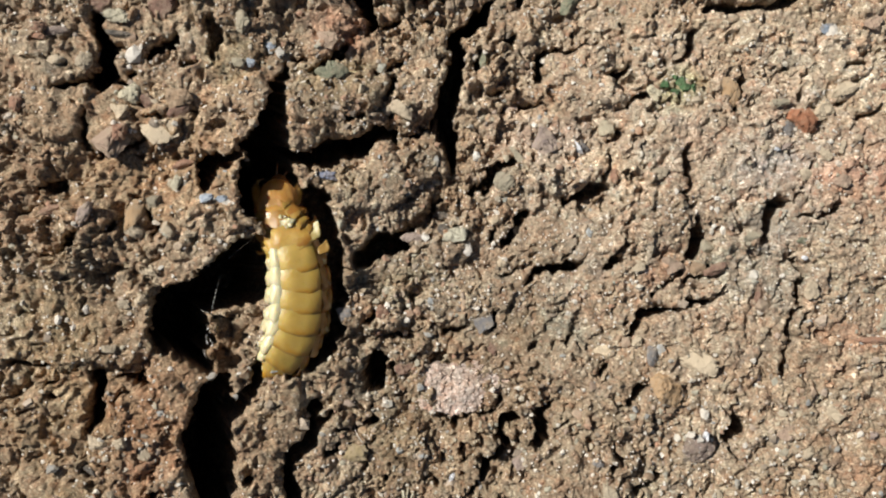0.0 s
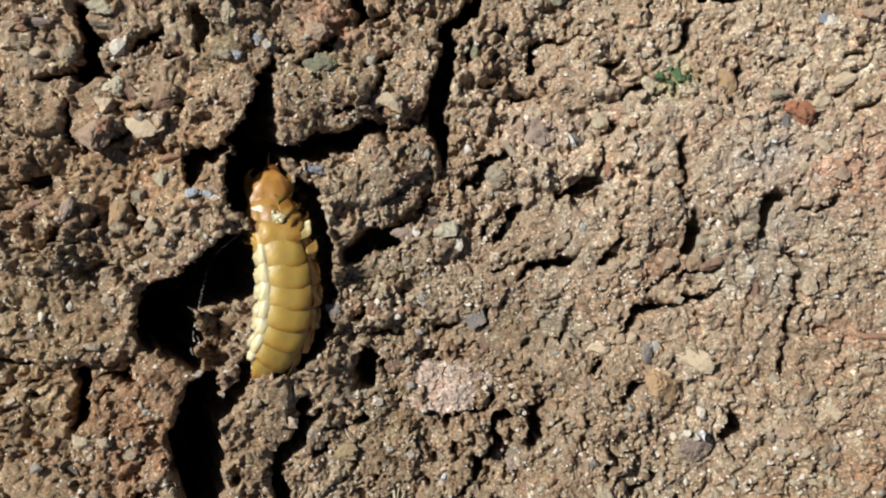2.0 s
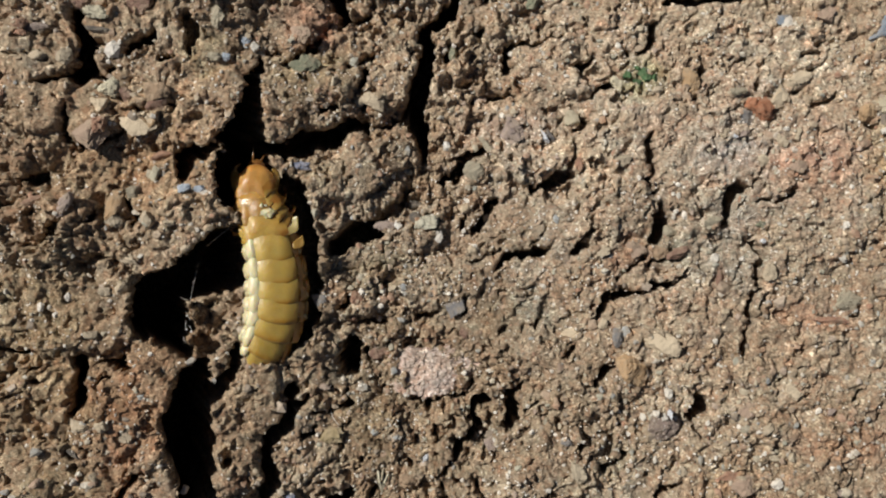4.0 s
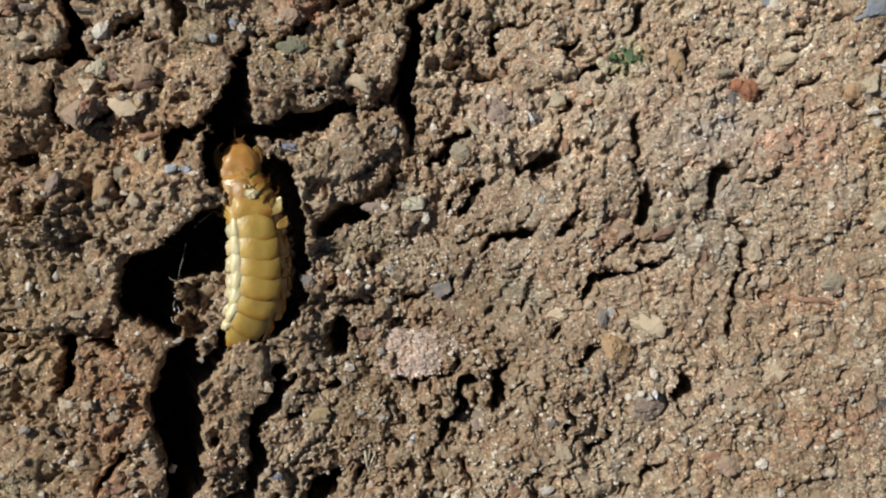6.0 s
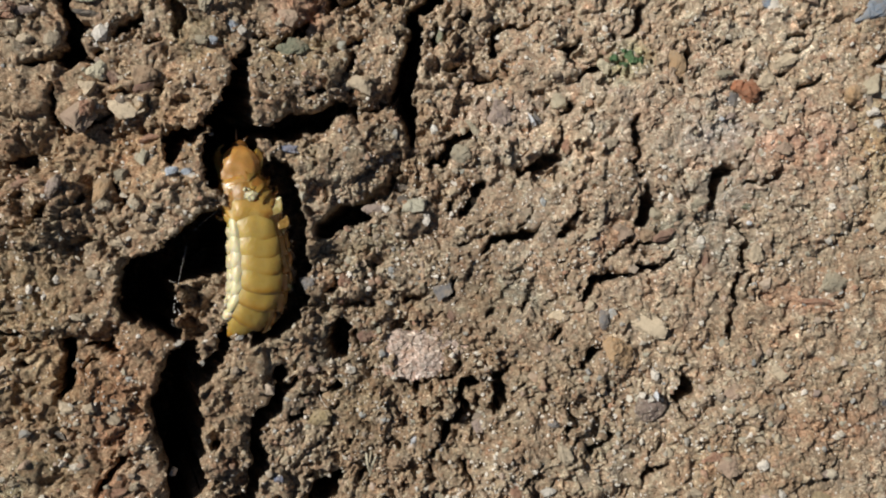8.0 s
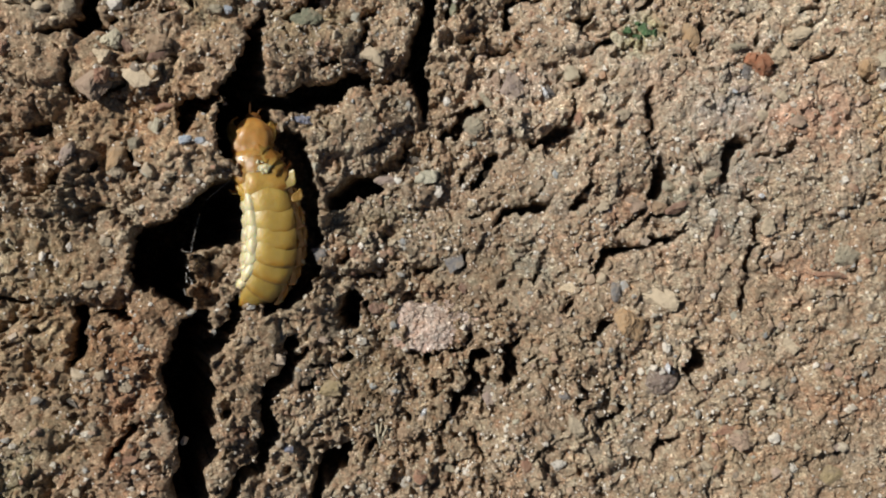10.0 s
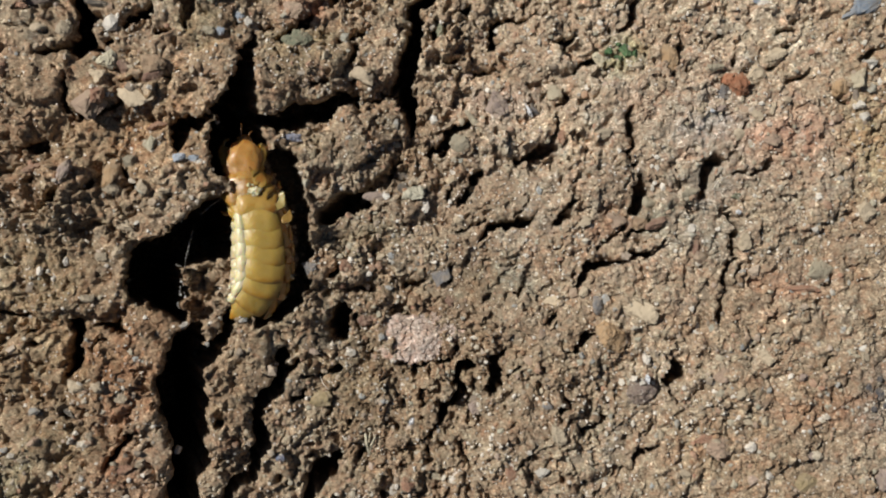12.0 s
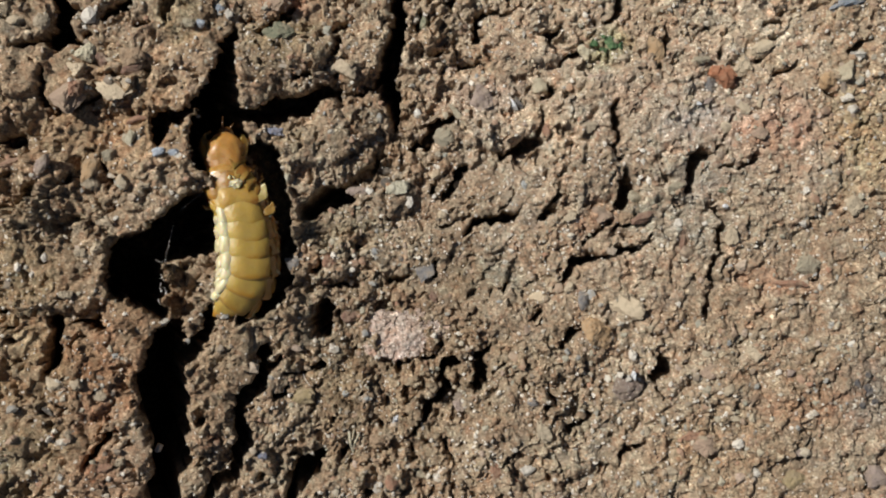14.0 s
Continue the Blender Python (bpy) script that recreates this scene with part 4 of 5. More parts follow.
stone("slab", 6.33, 7.27, 2.09, 0.57, 48, 0.5, GREYGREEN, "pale grey flat chip standing in the soil")
stone("round", 17.65, -10.95, 2.1, 2.2, 15, 2.0, TAN, "orange tan angular pebble half sunk in soil")
stone("slab", 19.85, -8.8, 2.6, 1.7, 44, 0.6, OCHRE, "pale ochre flat pebble set in the soil")
stone("round", 20.07, -15.49, 2.19, 1.81, -35, 1.3, PURPLE, "purplish brown rounded pebble with white specks")
stone("block", 27.85, 9.85, 1.8, 2.5, -10, 1.3, RED, "orange red chipped brick fragment")
stone("slab", 28.75, 10.0, 0.6, 2.6, -6, 1.5, RED, "orange red thin brick splinter standing upright")
stone("block", 27.08, 10.27, 1.24, 0.95, 20, 0.7, RED, "orange red chipped brick fragment")
stone("block", 19.00, 12.53, 1.1, 0.7, 10, 0.7, GREEN, "deep green mossy grain")
for dx, dy, size in ((-0.6, 0.3, 0.6), (0.1, -0.35, 0.5), (0.7, 0.45, 0.7), (1.4, -0.1, 0.45), (0.2, 0.8, 0.4)):
    stone("block", 18.1 + dx, 12.7 + dy, size * 1.3, size, 60 * dx, 0.5, GREEN, "deep green mossy grain")
stone("block", 16.95, 12.45, 1.2, 1.2, 0, 1.1, IVORY, "small cream stone beside green grains")
stone("block", 22.27, 12.52, 1.33, 2.47, -8, 0.9, TAN, "orange tan upright clay chip")
stone("block", 0.69, -18.66, 0.8, 0.6, -50, 1.2, GLINT, "small bright white shell chip")
stone("slab", 13.15, -19.21, 1.14, 1.90, -8, 0.6, OCHRE, "pale ochre flat flake standing in soil")
stone("block", 11.78, -22.70, 1.24, 0.95, -15, 0.7, WHITE, "small white pebble on the soil")
stone("block", 37.36, 10.05, 1.33, 2.00, 20, 1.1, GREYGREEN, "grey green angular flake casting a shadow")
stone("round", 36.06, 9.24, 1.24, 1.43, 0, 0.8, TAN, "small rounded tan pebble")
stone("block", 38.35, 11.42, 1.05, 0.71, 20, 0.6, WHITE, "small white angular pebble")
stone("slab", 38.05, 16.26, 3.33, 1.90, -20, 0.5, STEEL, "blue grey smooth slate fragment")
stone("slab", 29.82, 16.88, 0.95, 0.76, 0, 0.4, STEEL, "blue grey smooth slate fragment")
for dx, dy, size in ((-0.6, 0.8, 0.5), (0.3, 0.2, 0.8), (0.9, -0.7, 0.6), (-0.3, -0.9, 0.45), (0.2, 1.5, 0.4)):
    stone("block", 38.6 + dx, -15.8 + dy, size, size * 1.2, 40 * dx, 0.4, COBALT, "dark blue grey chip sunk in soil")
stone("block", 39.56, -22.50, 2.09, 2.09, 20, 1, LILAC, "lilac brown rounded stone")
stone("round", -24.21, 12.00, 1.62, 1.43, 0, 0.9, IVORY, "round cream pebble among crumbs")
stone("block", -24.84, 10.61, 1.43, 1.33, 15, 0.8, OCHRE, "pale ochre angular pebble")
stone("round", -22.67, 11.27, 1.24, 1.14, 0, 0.7, MAROON, "reddish brown small pebble")
stone("round", -20.1, 11.6, 2.0, 1.9, -15, 1.1, BROWN, "plain brown rounded pebble in the soil")
stone("round", -20.32, 10.60, 1.52, 0.86, -5, 0.6, MAROON, "reddish brown small pebble")
stone("slab", -21.7, 8.8, 2.5, 1.6, -12, 0.35, OCHRE, "pale grey flat stone set in the soil")
stone("block", -25.6, 8.15, 3.0, 2.3, 24, 0.9, BRICKPALE, "brown smooth hardened clod beside a crack")
stone("round", -24.55, 8.75, 1.1, 1.3, 20, 1.1, BRICK, "small rust red pebble in the soil")
stone("block", -20.34, 6.59, 1.90, 0.95, -20, 0.7, BRICK, "small rust red pebble in the soil")
stone("block", -29.77, 3.07, 1.81, 0.95, -15, 0.8, BRICK, "small rust red pebble in the soil")
stone("round", -30.66, 16.86, 1.24, 0.67, 0, 0.6, BRICK, "small rust red pebble in the soil")
stone("round", -32.12, 11.06, 0.86, 1.14, 0, 0.5, BRICK, "small rust red pebble in the soil")
stone("slab", -23.8, 2.8, 1.2, 2.3, 8, 0.45, TAN, "pale ochre flat flake standing in soil")
stone("round", -23.87, 1.41, 1.24, 0.86, 0, 0.7, CREAM, "round cream pebble among crumbs")
stone("block", -20.71, 5.11, 0.86, 1.33, 10, 0.7, IVORY, "pale cream angular pebble in the soil")
stone("round", -19.28, 1.19, 0.95, 0.52, 0, 0.5, CREAM, "round cream pebble among crumbs")
stone("block", -21.17, 1.42, 1.33, 1.14, 20, 0.6, CREAM, "pale cream angular pebble in the soil")
stone("block", -22.42, 3.58, 1.14, 1.05, 20, 0.6, GREYGREEN, "grey angular pebble in the soil")
stone("round", -27.27, 2.79, 0.95, 1.90, 25, 0.5, LILAC, "lilac grey smooth pebble")
stone("round", -15.82, 14.35, 1.05, 0.76, 0, 0.5, GREYGREEN, "grey green small pebble")
stone("round", -14.94, 14.49, 0.57, 0.67, 0, 0.4, PALEBLUE, "pale blue mineral fragment in the soil")
stone("block", -13.44, 15.98, 1.05, 0.86, 0, 0.5, CREAM, "pale cream angular pebble in the soil")
stone("block", -12.74, 15.39, 0.86, 0.76, 0, 0.5, WHITE, "small white pebble on the soil")
stone("round", -8.42, 13.95, 1.62, 1.33, 30, 0.6, MOSS, "dull green stained pebble")
stone("round", -8.87, 13.76, 1.78, 1.16, 10, 0.6, MOSS, "dull green stained pebble")
stone("block", 3.33, 15.50, 0.76, 1.33, 15, 0.9, MOSS, "dark green pebble in a crack")
stone("block", 10.49, 20.06, 1.16, 2.67, 30, 1, MOSS, "dull green upright stone")
stone("slab", -3.39, 11.37, 1.90, 0.95, 30, 0.3, OCHRE, "pale ochre splintered chip")
stone("slab", -4.06, 11.44, 1.43, 0.67, -30, 0.35, OCHRE, "pale ochre splintered chip")
stone("round", -0.23, 2.75, 1.24, 0.57, 0, 0.6, DARK, "dark grey pebble in a crack")
stone("round", 0.11, 1.67, 0.86, 0.76, 0, 0.5, DARK, "dark grey pebble in a crack")
stone("round", 4.84, -1.10, 0.76, 0.71, 0, 0.6, CREAM, "round cream pebble among crumbs")
stone("round", -3.10, -9.92, 1.43, 1.14, -20, 0.8, MAROON, "reddish brown small pebble")
stone("slab", -7.34, -16.60, 1.90, 1.24, -15, 0.7, OLIVE, "olive brown flat pebble in the soil")
stone("block", 0.39, -23.81, 1.14, 1.05, 0, 0.6, BRICK, "small rust red pebble in the soil")
stone("slab", 9.20, -22.70, 0.67, 1.24, -20, 0.4, BRICK, "small rust red pebble in the soil")
stone("slab", 32.68, -6.97, 2.57, 0.57, 5, 0.4, BRICK, "rust red sliver pressed into soil")
stone("slab", 24.73, -3.70, 0.62, 2.09, 5, 0.5, MAROON, "reddish brown upright sliver")
stone("slab", 34.3, -5.5, 1.9, 1.4, 35, 0.4, GREYGREEN, "pale ochre angular pebble")
stone("block", 3.46, -5.78, 1.43, 1.71, 0, 0.35, DARKGREY, "dark bluish grey pebble in the soil")
stone("block", 6.13, -17.26, 1.05, 1.05, 0, 0.7, LILAC, "lilac grey smooth pebble")
stone("block", -7.94, -5.24, 1.43, 1.14, -20, 0.6, DARKGREY, "dark bluish grey pebble in the soil")
stone("round", 8.20, 14.36, 0.67, 0.57, 0, 0.4, BROWN, "plain brown rounded pebble in the soil")
stone("round", -0.69, -20.34, 1.24, 0.86, 10, 0.6, BROWN, "plain brown rounded pebble in the soil")
stone("block", -26.36, -14.76, 1.62, 1.24, 20, 0.7, CREAM, "cream angular pebble beside a crack")
stone("round", -24.61, -14.78, 0.95, 0.76, 0, 0.6, CREAM, "round cream pebble among crumbs")
stone("block", -22.95, -15.63, 1.43, 0.95, 0, 0.5, CREAM, "pale cream angular pebble in the soil")
stone("round", -18.06, -9.94, 0.67, 0.43, 0, 1, WHITE, "tiny white seed at the pit edge")
stone("round", -10.38, -21.43, 0.76, 0.57, 0, 0.5, BLUE, "bluish grey pebble in the soil")
stone("round", -22.84, -21.72, 1.2, 0.6, -5, 0.4, BRICK, "small rust red pebble in the soil")
stone("block", -21.51, -21.30, 0.76, 0.76, 0, 0.5, CREAM, "pale cream angular pebble in the soil")
stone("round", -25.52, -19.00, 0.76, 0.67, 0, 0.5, CREAM, "round cream pebble among crumbs")
stone("round", -27.18, -17.18, 1.05, 0.48, 40, 0.4, DARK, "dark grey pebble in the soil")
stone("round", 12.19, -16.86, 0.8, 0.6, 0, 0.4, DARKGREY, "dark bluish grey pebble in the soil")
stone("block", 15.28, -1.38, 1.14, 0.95, 0, 0.5, CREAM, "pale cream angular pebble in the soil")
stone("block", 16.64, 6.00, 1.43, 0.95, 10, 0.5, CREAM, "pale cream angular pebble in the soil")
stone("block", 24.15, -2.01, 0.86, 0.67, 0, 0.5, WHITE, "small white pebble on the soil")
stone("block", 26.76, 9.33, 1.14, 1.43, 0, 0.6, DARKGREY, "dark bluish grey pebble in the soil")
stone("slab", 25.87, 11.24, 1.24, 0.67, 0, 0.5, GREYGREEN, "grey angular pebble in the soil")
stone("slab", 30.86, 12.29, 1.71, 1.24, -20, 0.7, OCHRE, "pale ochre flat flake standing in soil")
stone("block", 29.40, 10.68, 1.52, 1.33, 0, 0.6, OCHRE, "pale ochre angular pebble")
stone("block", 24.93, 8.05, 0.67, 0.76, 0, 0.5, CREAM, "pale cream angular pebble in the soil")
stone("slab", 29.23, 7.31, 1.05, 0.57, 50, 0.3, CREAM, "pale cream angular pebble in the soil")
stone("round", 25.09, 0.61, 0.57, 0.48, 0, 0.5, GLINT, "tiny bright quartz grain")
stone("block", 27.79, -0.68, 0.5, 0.36, 0, 0.4, GLINT, "tiny bright quartz grain")
stone("block", 33.84, -2.11, 0.67, 0.57, 0, 0.5, WHITE, "small white pebble on the soil")
stone("block", 37.81, -0.70, 1.43, 1.43, 0, 0.6, CREAM, "pale cream angular pebble in the soil")
stone("block", 26.36, -14.15, 2.09, 1.14, 0, 0.6, BRICKPALE, "pinkish tan hardened clod")
stone("block", 29.93, -12.63, 1.62, 0.95, 20, 0.6, CREAM, "pale cream angular pebble in the soil")
stone("round", 27.88, -15.57, 1.14, 0.86, 0, 0.6, CREAM, "round cream pebble among crumbs")
stone("round", 32.82, -14.22, 0.75, 0.6, 0, 0.6, LILAC, "lilac grey smooth pebble")
stone("block", 26.03, -20.10, 2.09, 1.5, -15, 0.6, BRICKPALE, "pinkish tan hardened clod")
stone("round", 21.59, -19.16, 0.67, 0.67, 0, 0.5, CREAM, "round cream pebble among crumbs")
stone("block", 33.42, -20.66, 1.43, 0.67, 0, 0.5, LILAC, "lilac grey smooth pebble")
stone("block", 25.13, -19.42, 1.90, 0.76, 0, 0.5, BRICK, "small rust red pebble in the soil")
stone("round", 33.17, -23.09, 1.90, 1.24, 0, 0.6, OLIVE, "olive brown flat pebble in the soil")
stone("block", 19.35, -14.65, 0.6, 0.6, 20, 1.9, WHITE, "small white pebble on the soil")
stone("block", 20.5, -14.5, 0.5, 0.8, -20, 2.0, GLINT, "tiny bright quartz grain in the soil")
stone("block", 19.9, -14.8, 0.55, 0.6, 0, 2.2, WHITE, "small white pebble on the soil")
stone("block", 20.41, -12.96, 0.5, 0.8, 0, 0.6, WHITE, "small white pebble on the soil")
stone("block", 2.97, -23.37, 0.95, 0.76, 0, 0.5, GREYGREEN, "grey angular pebble in the soil")
stone("block", 30.04, 16.81, 1.07, 0.98, -30, 0.5, WHITE, "small white pebble on the soil")
stone("block", 29.62, 17.00, 0.62, 0.44, -30, 0.6, DARKGREY, "dark bluish grey pebble in the soil")
stone("round", 32.86, 17.23, 1.42, 1.16, -20, 0.8, BRICKPALE, "pinkish tan rounded pebble")
stone("block", -9.17, 16.41, 1.96, 1.07, 10, 0.6, BRICKPALE, "pinkish tan hardened clod")
stone("round", -13.56, 15.81, 0.89, 0.89, 0, 0.5, PALEBLUE, "pale blue mineral fragment in the soil")
stone("block", -24.78, 17.83, 1.79, 1.16, 20, 0.8, IVORY, "chalky white lump of stone")
stone("block", -24.69, 16.45, 1.96, 0.62, 0, 0.5, DARK, "dark bluish grey pebble in the soil")
stone("round", -26.06, 18.81, 1.79, 1.07, 0, 0.8, MAROON, "reddish brown small pebble")
stone("round", -21.57, 18.63, 1.79, 1.52, 0, 0.8, MAROON, "reddish brown small pebble")
stone("round", -29.50, 16.65, 1.61, 0.62, 0, 0.5, LILAC, "lilac grey smooth pebble")
stone("round", -30.57, 16.17, 1.07, 0.45, 0, 0.5, BRICK, "small rust red pebble in the soil")
stone("round", 4.09, -8.16, 0.67, 1.05, 0, 0.6, MAROON, "reddish brown small pebble")
stone("block", -4.81, -5.26, 0.95, 1.43, 10, 0.6, BRICK, "small rust red pebble in the soil")
stone("block", -1.81, -4.30, 1.05, 0.62, 0, 0.5, CREAM, "pale cream angular pebble in the soil")
stone("slab", 12.57, -8.15, 1.90, 0.86, -10, 0.5, OCHRE, "pale ochre flat flake standing in soil")
stone("block", 15.33, -7.38, 0.86, 0.86, 0, 0.6, CREAM, "pale cream angular pebble in the soil")
stone("block", 16.53, -8.27, 1.24, 1.52, 0, 0.7, DARKGREY, "dark bluish grey pebble in the soil")
stone("block", 17.92, -1.40, 1.52, 1.33, -15, 0.7, BRICKPALE, "pinkish tan hardened clod")
stone("block", 21.42, -1.52, 1.71, 0.95, -20, 0.7, MAROON, "reddish brown small pebble")
stone("round", 20.84, 0.18, 1.14, 0.86, 0, 0.5, GREYGREEN, "grey angular pebble in the soil")
stone("slab", 9.20, -22.66, 1.90, 0.95, 80, 0.4, BRICK, "small rust red pebble in the soil")
stone("block", 23.52, -22.47, 0.95, 0.76, 0, 0.5, CREAM, "pale cream angular pebble in the soil")
stone("block", 28.74, -19.96, 0.95, 0.67, -20, 0.5, WHITE, "small white pebble on the soil")
stone("block", 30.28, -22.42, 0.76, 0.95, 0, 0.5, WHITE, "small white pebble on the soil")
stone("block", 36.75, -12.12, 0.5, 0.6, 0, 0.4, CREAM, "pale cream angular pebble in the soil")
stone("block", 37.71, -12.29, 0.67, 0.95, 0, 0.5, CREAM, "pale cream angular pebble in the soil")
stone("round", -29.30, 14.38, 1.14, 0.86, 0, 0.5, OCHRE, "pale ochre angular pebble")
stone("round", -27.39, 14.47, 1.05, 1.14, 0, 0.6, CREAM, "round cream pebble among crumbs")
stone("block", -27.18, -19.34, 0.67, 0.67, 0, 0.5, WHITE, "small white pebble on the soil")
stone("block", -30.03, -19.31, 1.24, 0.57, -30, 0.5, BRICKPALE, "pinkish tan hardened clod")
stone("block", -31.16, -20.85, 1.24, 0.67, 0, 0.5, CREAM, "pale cream angular pebble in the soil")
stone("block", -24.57, -4.20, 1.05, 0.76, 0, 0.5, CREAM, "pale cream angular pebble in the soil")
stone("block", -22.76, -1.72, 1.33, 0.95, 20, 0.6, OCHRE, "pale ochre angular pebble")
stone("block", -23.22, -3.88, 1.14, 0.86, -20, 0.6, OCHRE, "pale ochre angular pebble")
stone("block", -25.35, -7.69, 1.14, 0.86, 0, 0.6, CREAM, "pale cream angular pebble in the soil")
stone("block", -21.65, -6.19, 0.86, 0.67, 0, 0.5, BRICK, "small rust red pebble in the soil")
stone("block", -18.91, -20.53, 0.57, 0.67, 0, 0.6, WHITE, "small white pebble on the soil")
stone("block", 6.87, 9.46, 0.76, 1.14, 10, 0.5, BRICKPALE, "pinkish tan hardened clod")
stone("block", 13.07, 9.51, 1.43, 1.24, 20, 0.6, GREYGREEN, "grey angular pebble in the soil")
stone("block", 8.2, 8.75, 2.2, 2.5, 20, 1.1, LILAC, "lilac grey smooth pebble")
stone("block", 11.25, 8.15, 0.7, 1.2, -25, 0.9, COBALT, "dark blue mineral chip in the soil")
stone("block", 13.51, 5.69, 0.67, 1.05, 10, 0.5, BRICK, "small rust red pebble in the soil")
stone("block", 4.96, 5.40, 1.90, 1.43, -30, 0.5, GREYGREEN, "grey angular pebble in the soil")
stone("block", 30.34, 5.14, 1.43, 1.24, 20, 0.4, BRICKPALE, "pinkish tan hardened clod")
stone("block", 33.43, 5.33, 0.67, 0.95, 0, 0.5, BRICK, "small rust red pebble in the soil")
stone("block", 37.42, 8.00, 0.76, 0.76, 0, 0.5, WHITE, "small white pebble on the soil")
stone("block", 25.74, 7.71, 0.48, 0.38, 0, 0.5, GLINT, "tiny bright quartz grain")
stone("block", 26.52, 7.93, 0.86, 0.76, 0, 0.4, LILAC, "lilac grey smooth pebble")
stone("slab", 30.45, 7.85, 0.48, 0.86, 20, 0.3, CREAM, "pale cream angular pebble in the soil")
stone("block", 23.82, 1.00, 1.43, 1.05, -10, 0.5, GREYGREEN, "grey angular pebble in the soil")
stone("block", 28.04, -3.11, 0.95, 1.14, 0, 0.6, CREAM, "pale cream angular pebble in the soil")
stone("round", 27.72, 0.59, 0.67, 0.57, 0, 0.5, MOSS, "dull green stained pebble")
stone("round", 24.89, -6.42, 0.48, 0.57, 0, 0.5, CREAM, "round cream pebble among crumbs")
stone("block", 19.95, -1.47, 1.43, 1.33, 0, 0.7, BROWN, "plain brown rounded pebble in the soil")
stone("block", -25.61, -19.46, 0.67, 0.43, 0, 0.5, BRICKPALE, "pinkish tan rounded pebble")
stone("block", -15.43, 17.69, 1.16, 1.61, 20, 0.7, GREYGREEN, "grey angular pebble in the soil")


# ---- loose crumbs and sand, too many to count ----
def scatter(name, count, radius, spread, material, seed, label, lowest=-1.6, flat=0.75, share=1.0):
    rng = np.random.default_rng(seed)
    g = (1 + 5 ** 0.5) / 2
    ico = np.array([(-1, g, 0), (1, g, 0), (-1, -g, 0), (1, -g, 0), (0, -1, g), (0, 1, g), (0, -1, -g), (0, 1, -g), (g, 0, -1), (g, 0, 1), (-g, 0, -1), (-g, 0, 1)]) / 1.9
    tri = np.array([(0, 11, 5), (0, 5, 1), (0, 1, 7), (0, 7, 10), (0, 10, 11), (1, 5, 9), (5, 11, 4), (11, 10, 2), (10, 7, 6), (7, 1, 8), (3, 9, 4), (3, 4, 2), (3, 2, 6), (3, 6, 8), (3, 8, 9), (4, 9, 5), (2, 4, 11), (6, 2, 10), (8, 6, 7), (9, 8, 1)])
    x, y = rng.uniform(X0 + 1, X1 - 1, count), rng.uniform(Y0 + 1, Y1 - 1, count)
    clump = vnoise(x, y, 3.5, seed) + 0.6 * vnoise(x, y, 1.2, seed + 1)
    for sx, sy, sw, sh, turn in seats:  # crumbs drift against the stones
        n = int(14 * (sw + sh) * share)
        a, k = rng.uniform(0, math.tau, n), rng.uniform(0.42, 0.62, n)
        u, v = sw * k * np.cos(a), sh * k * np.sin(a)
        x, y = np.append(x, sx + u * math.cos(turn) - v * math.sin(turn)), np.append(y, sy + u * math.sin(turn) + v * math.cos(turn))
        clump = np.append(clump, np.full(n, 2.0))
    count = len(x)
    z = ground_at(x, y)
    thin = np.clip((x - 0.2 * y - 10.0) / 16.0, 0, 1)
    j, i = np.clip(np.searchsorted(GY, y), 0, len(GY) - 1), np.clip(np.searchsorted(GX, x), 0, len(GX) - 1)
    keep = (rng.uniform(0, 1, count) > 0.1 * thin) & (rng.uniform(0, 1, count) > 0.6 * dusty[j, i]) & (rng.uniform(0, 1, count) > 0.4 * np.clip((-12.0 - x) / 8.0, 0, 1)) & (z - valley_at(x, y) > lowest) & (clump > rng.uniform(-0.9, 0.9, count))
    x, y, z = x[keep], y[keep], z[keep]
    n = len(x)
    r = radius * np.exp(rng.normal(0, spread, n))
    size = r[:, None] * np.stack([rng.uniform(0.7, 1.3, n), rng.uniform(0.7, 1.3, n), flat * rng.uniform(0.7, 1.2, n)], 1)
    q = rng.normal(0, 1, (n, 3, 3))
    q, _ = np.linalg.qr(q)
    co = ico[None] * rng.uniform(0.55, 1.35, (n, 12, 1))
    co = np.einsum("nij,nkj->nki", q, co) * size[:, None, :]
    co += np.stack([x, y, z + r * 0.12], 1)[:, None, :]
    faces = (tri[None] + 12 * np.arange(n)[:, None, None]).reshape(-1, 3)
    ob = new(name, mesh_from(name, co.reshape(-1, 3) * MM, faces, material, False))
    i, j = np.clip(np.searchsorted(GX, x), 0, len(GX) - 1), np.clip(np.searchsorted(GY, y), 0, len(GY) - 1)
    dye(ob, np.repeat(STAIN_LIGHT[j, i], 12, axis=0))
    return tagged(ob, label, "soil grains", kind="stuff")


scatter("soil_crumbs", 64000, 0.072, 0.5, CRUMB, 5, "loose brown soil crumbs scattered over the ground")
scatter("gravel_grains", 15000, 0.15, 0.45, GRAVEL, 8, "tiny cream, grey and pinkish gravel grains in the soil", flat=0.6, share=0.15)
scatter("sand_grains", 28000, 0.070, 0.5, QUARTZ, 6, "tiny pale quartz sand grains in the soil", share=0.2)


# ---- the grub ----
def part(name, bm, material, parent, label=""):
    me = bpy.data.meshes.new(name)
    for f in bm.faces:
        f.smooth = True
    bm.normal_update()
    bm.to_mesh(me)
    bm.free()
    me.materials.append(material)
    ob = new(name, me)
    ob.parent = parent
    return tagged(ob, label)


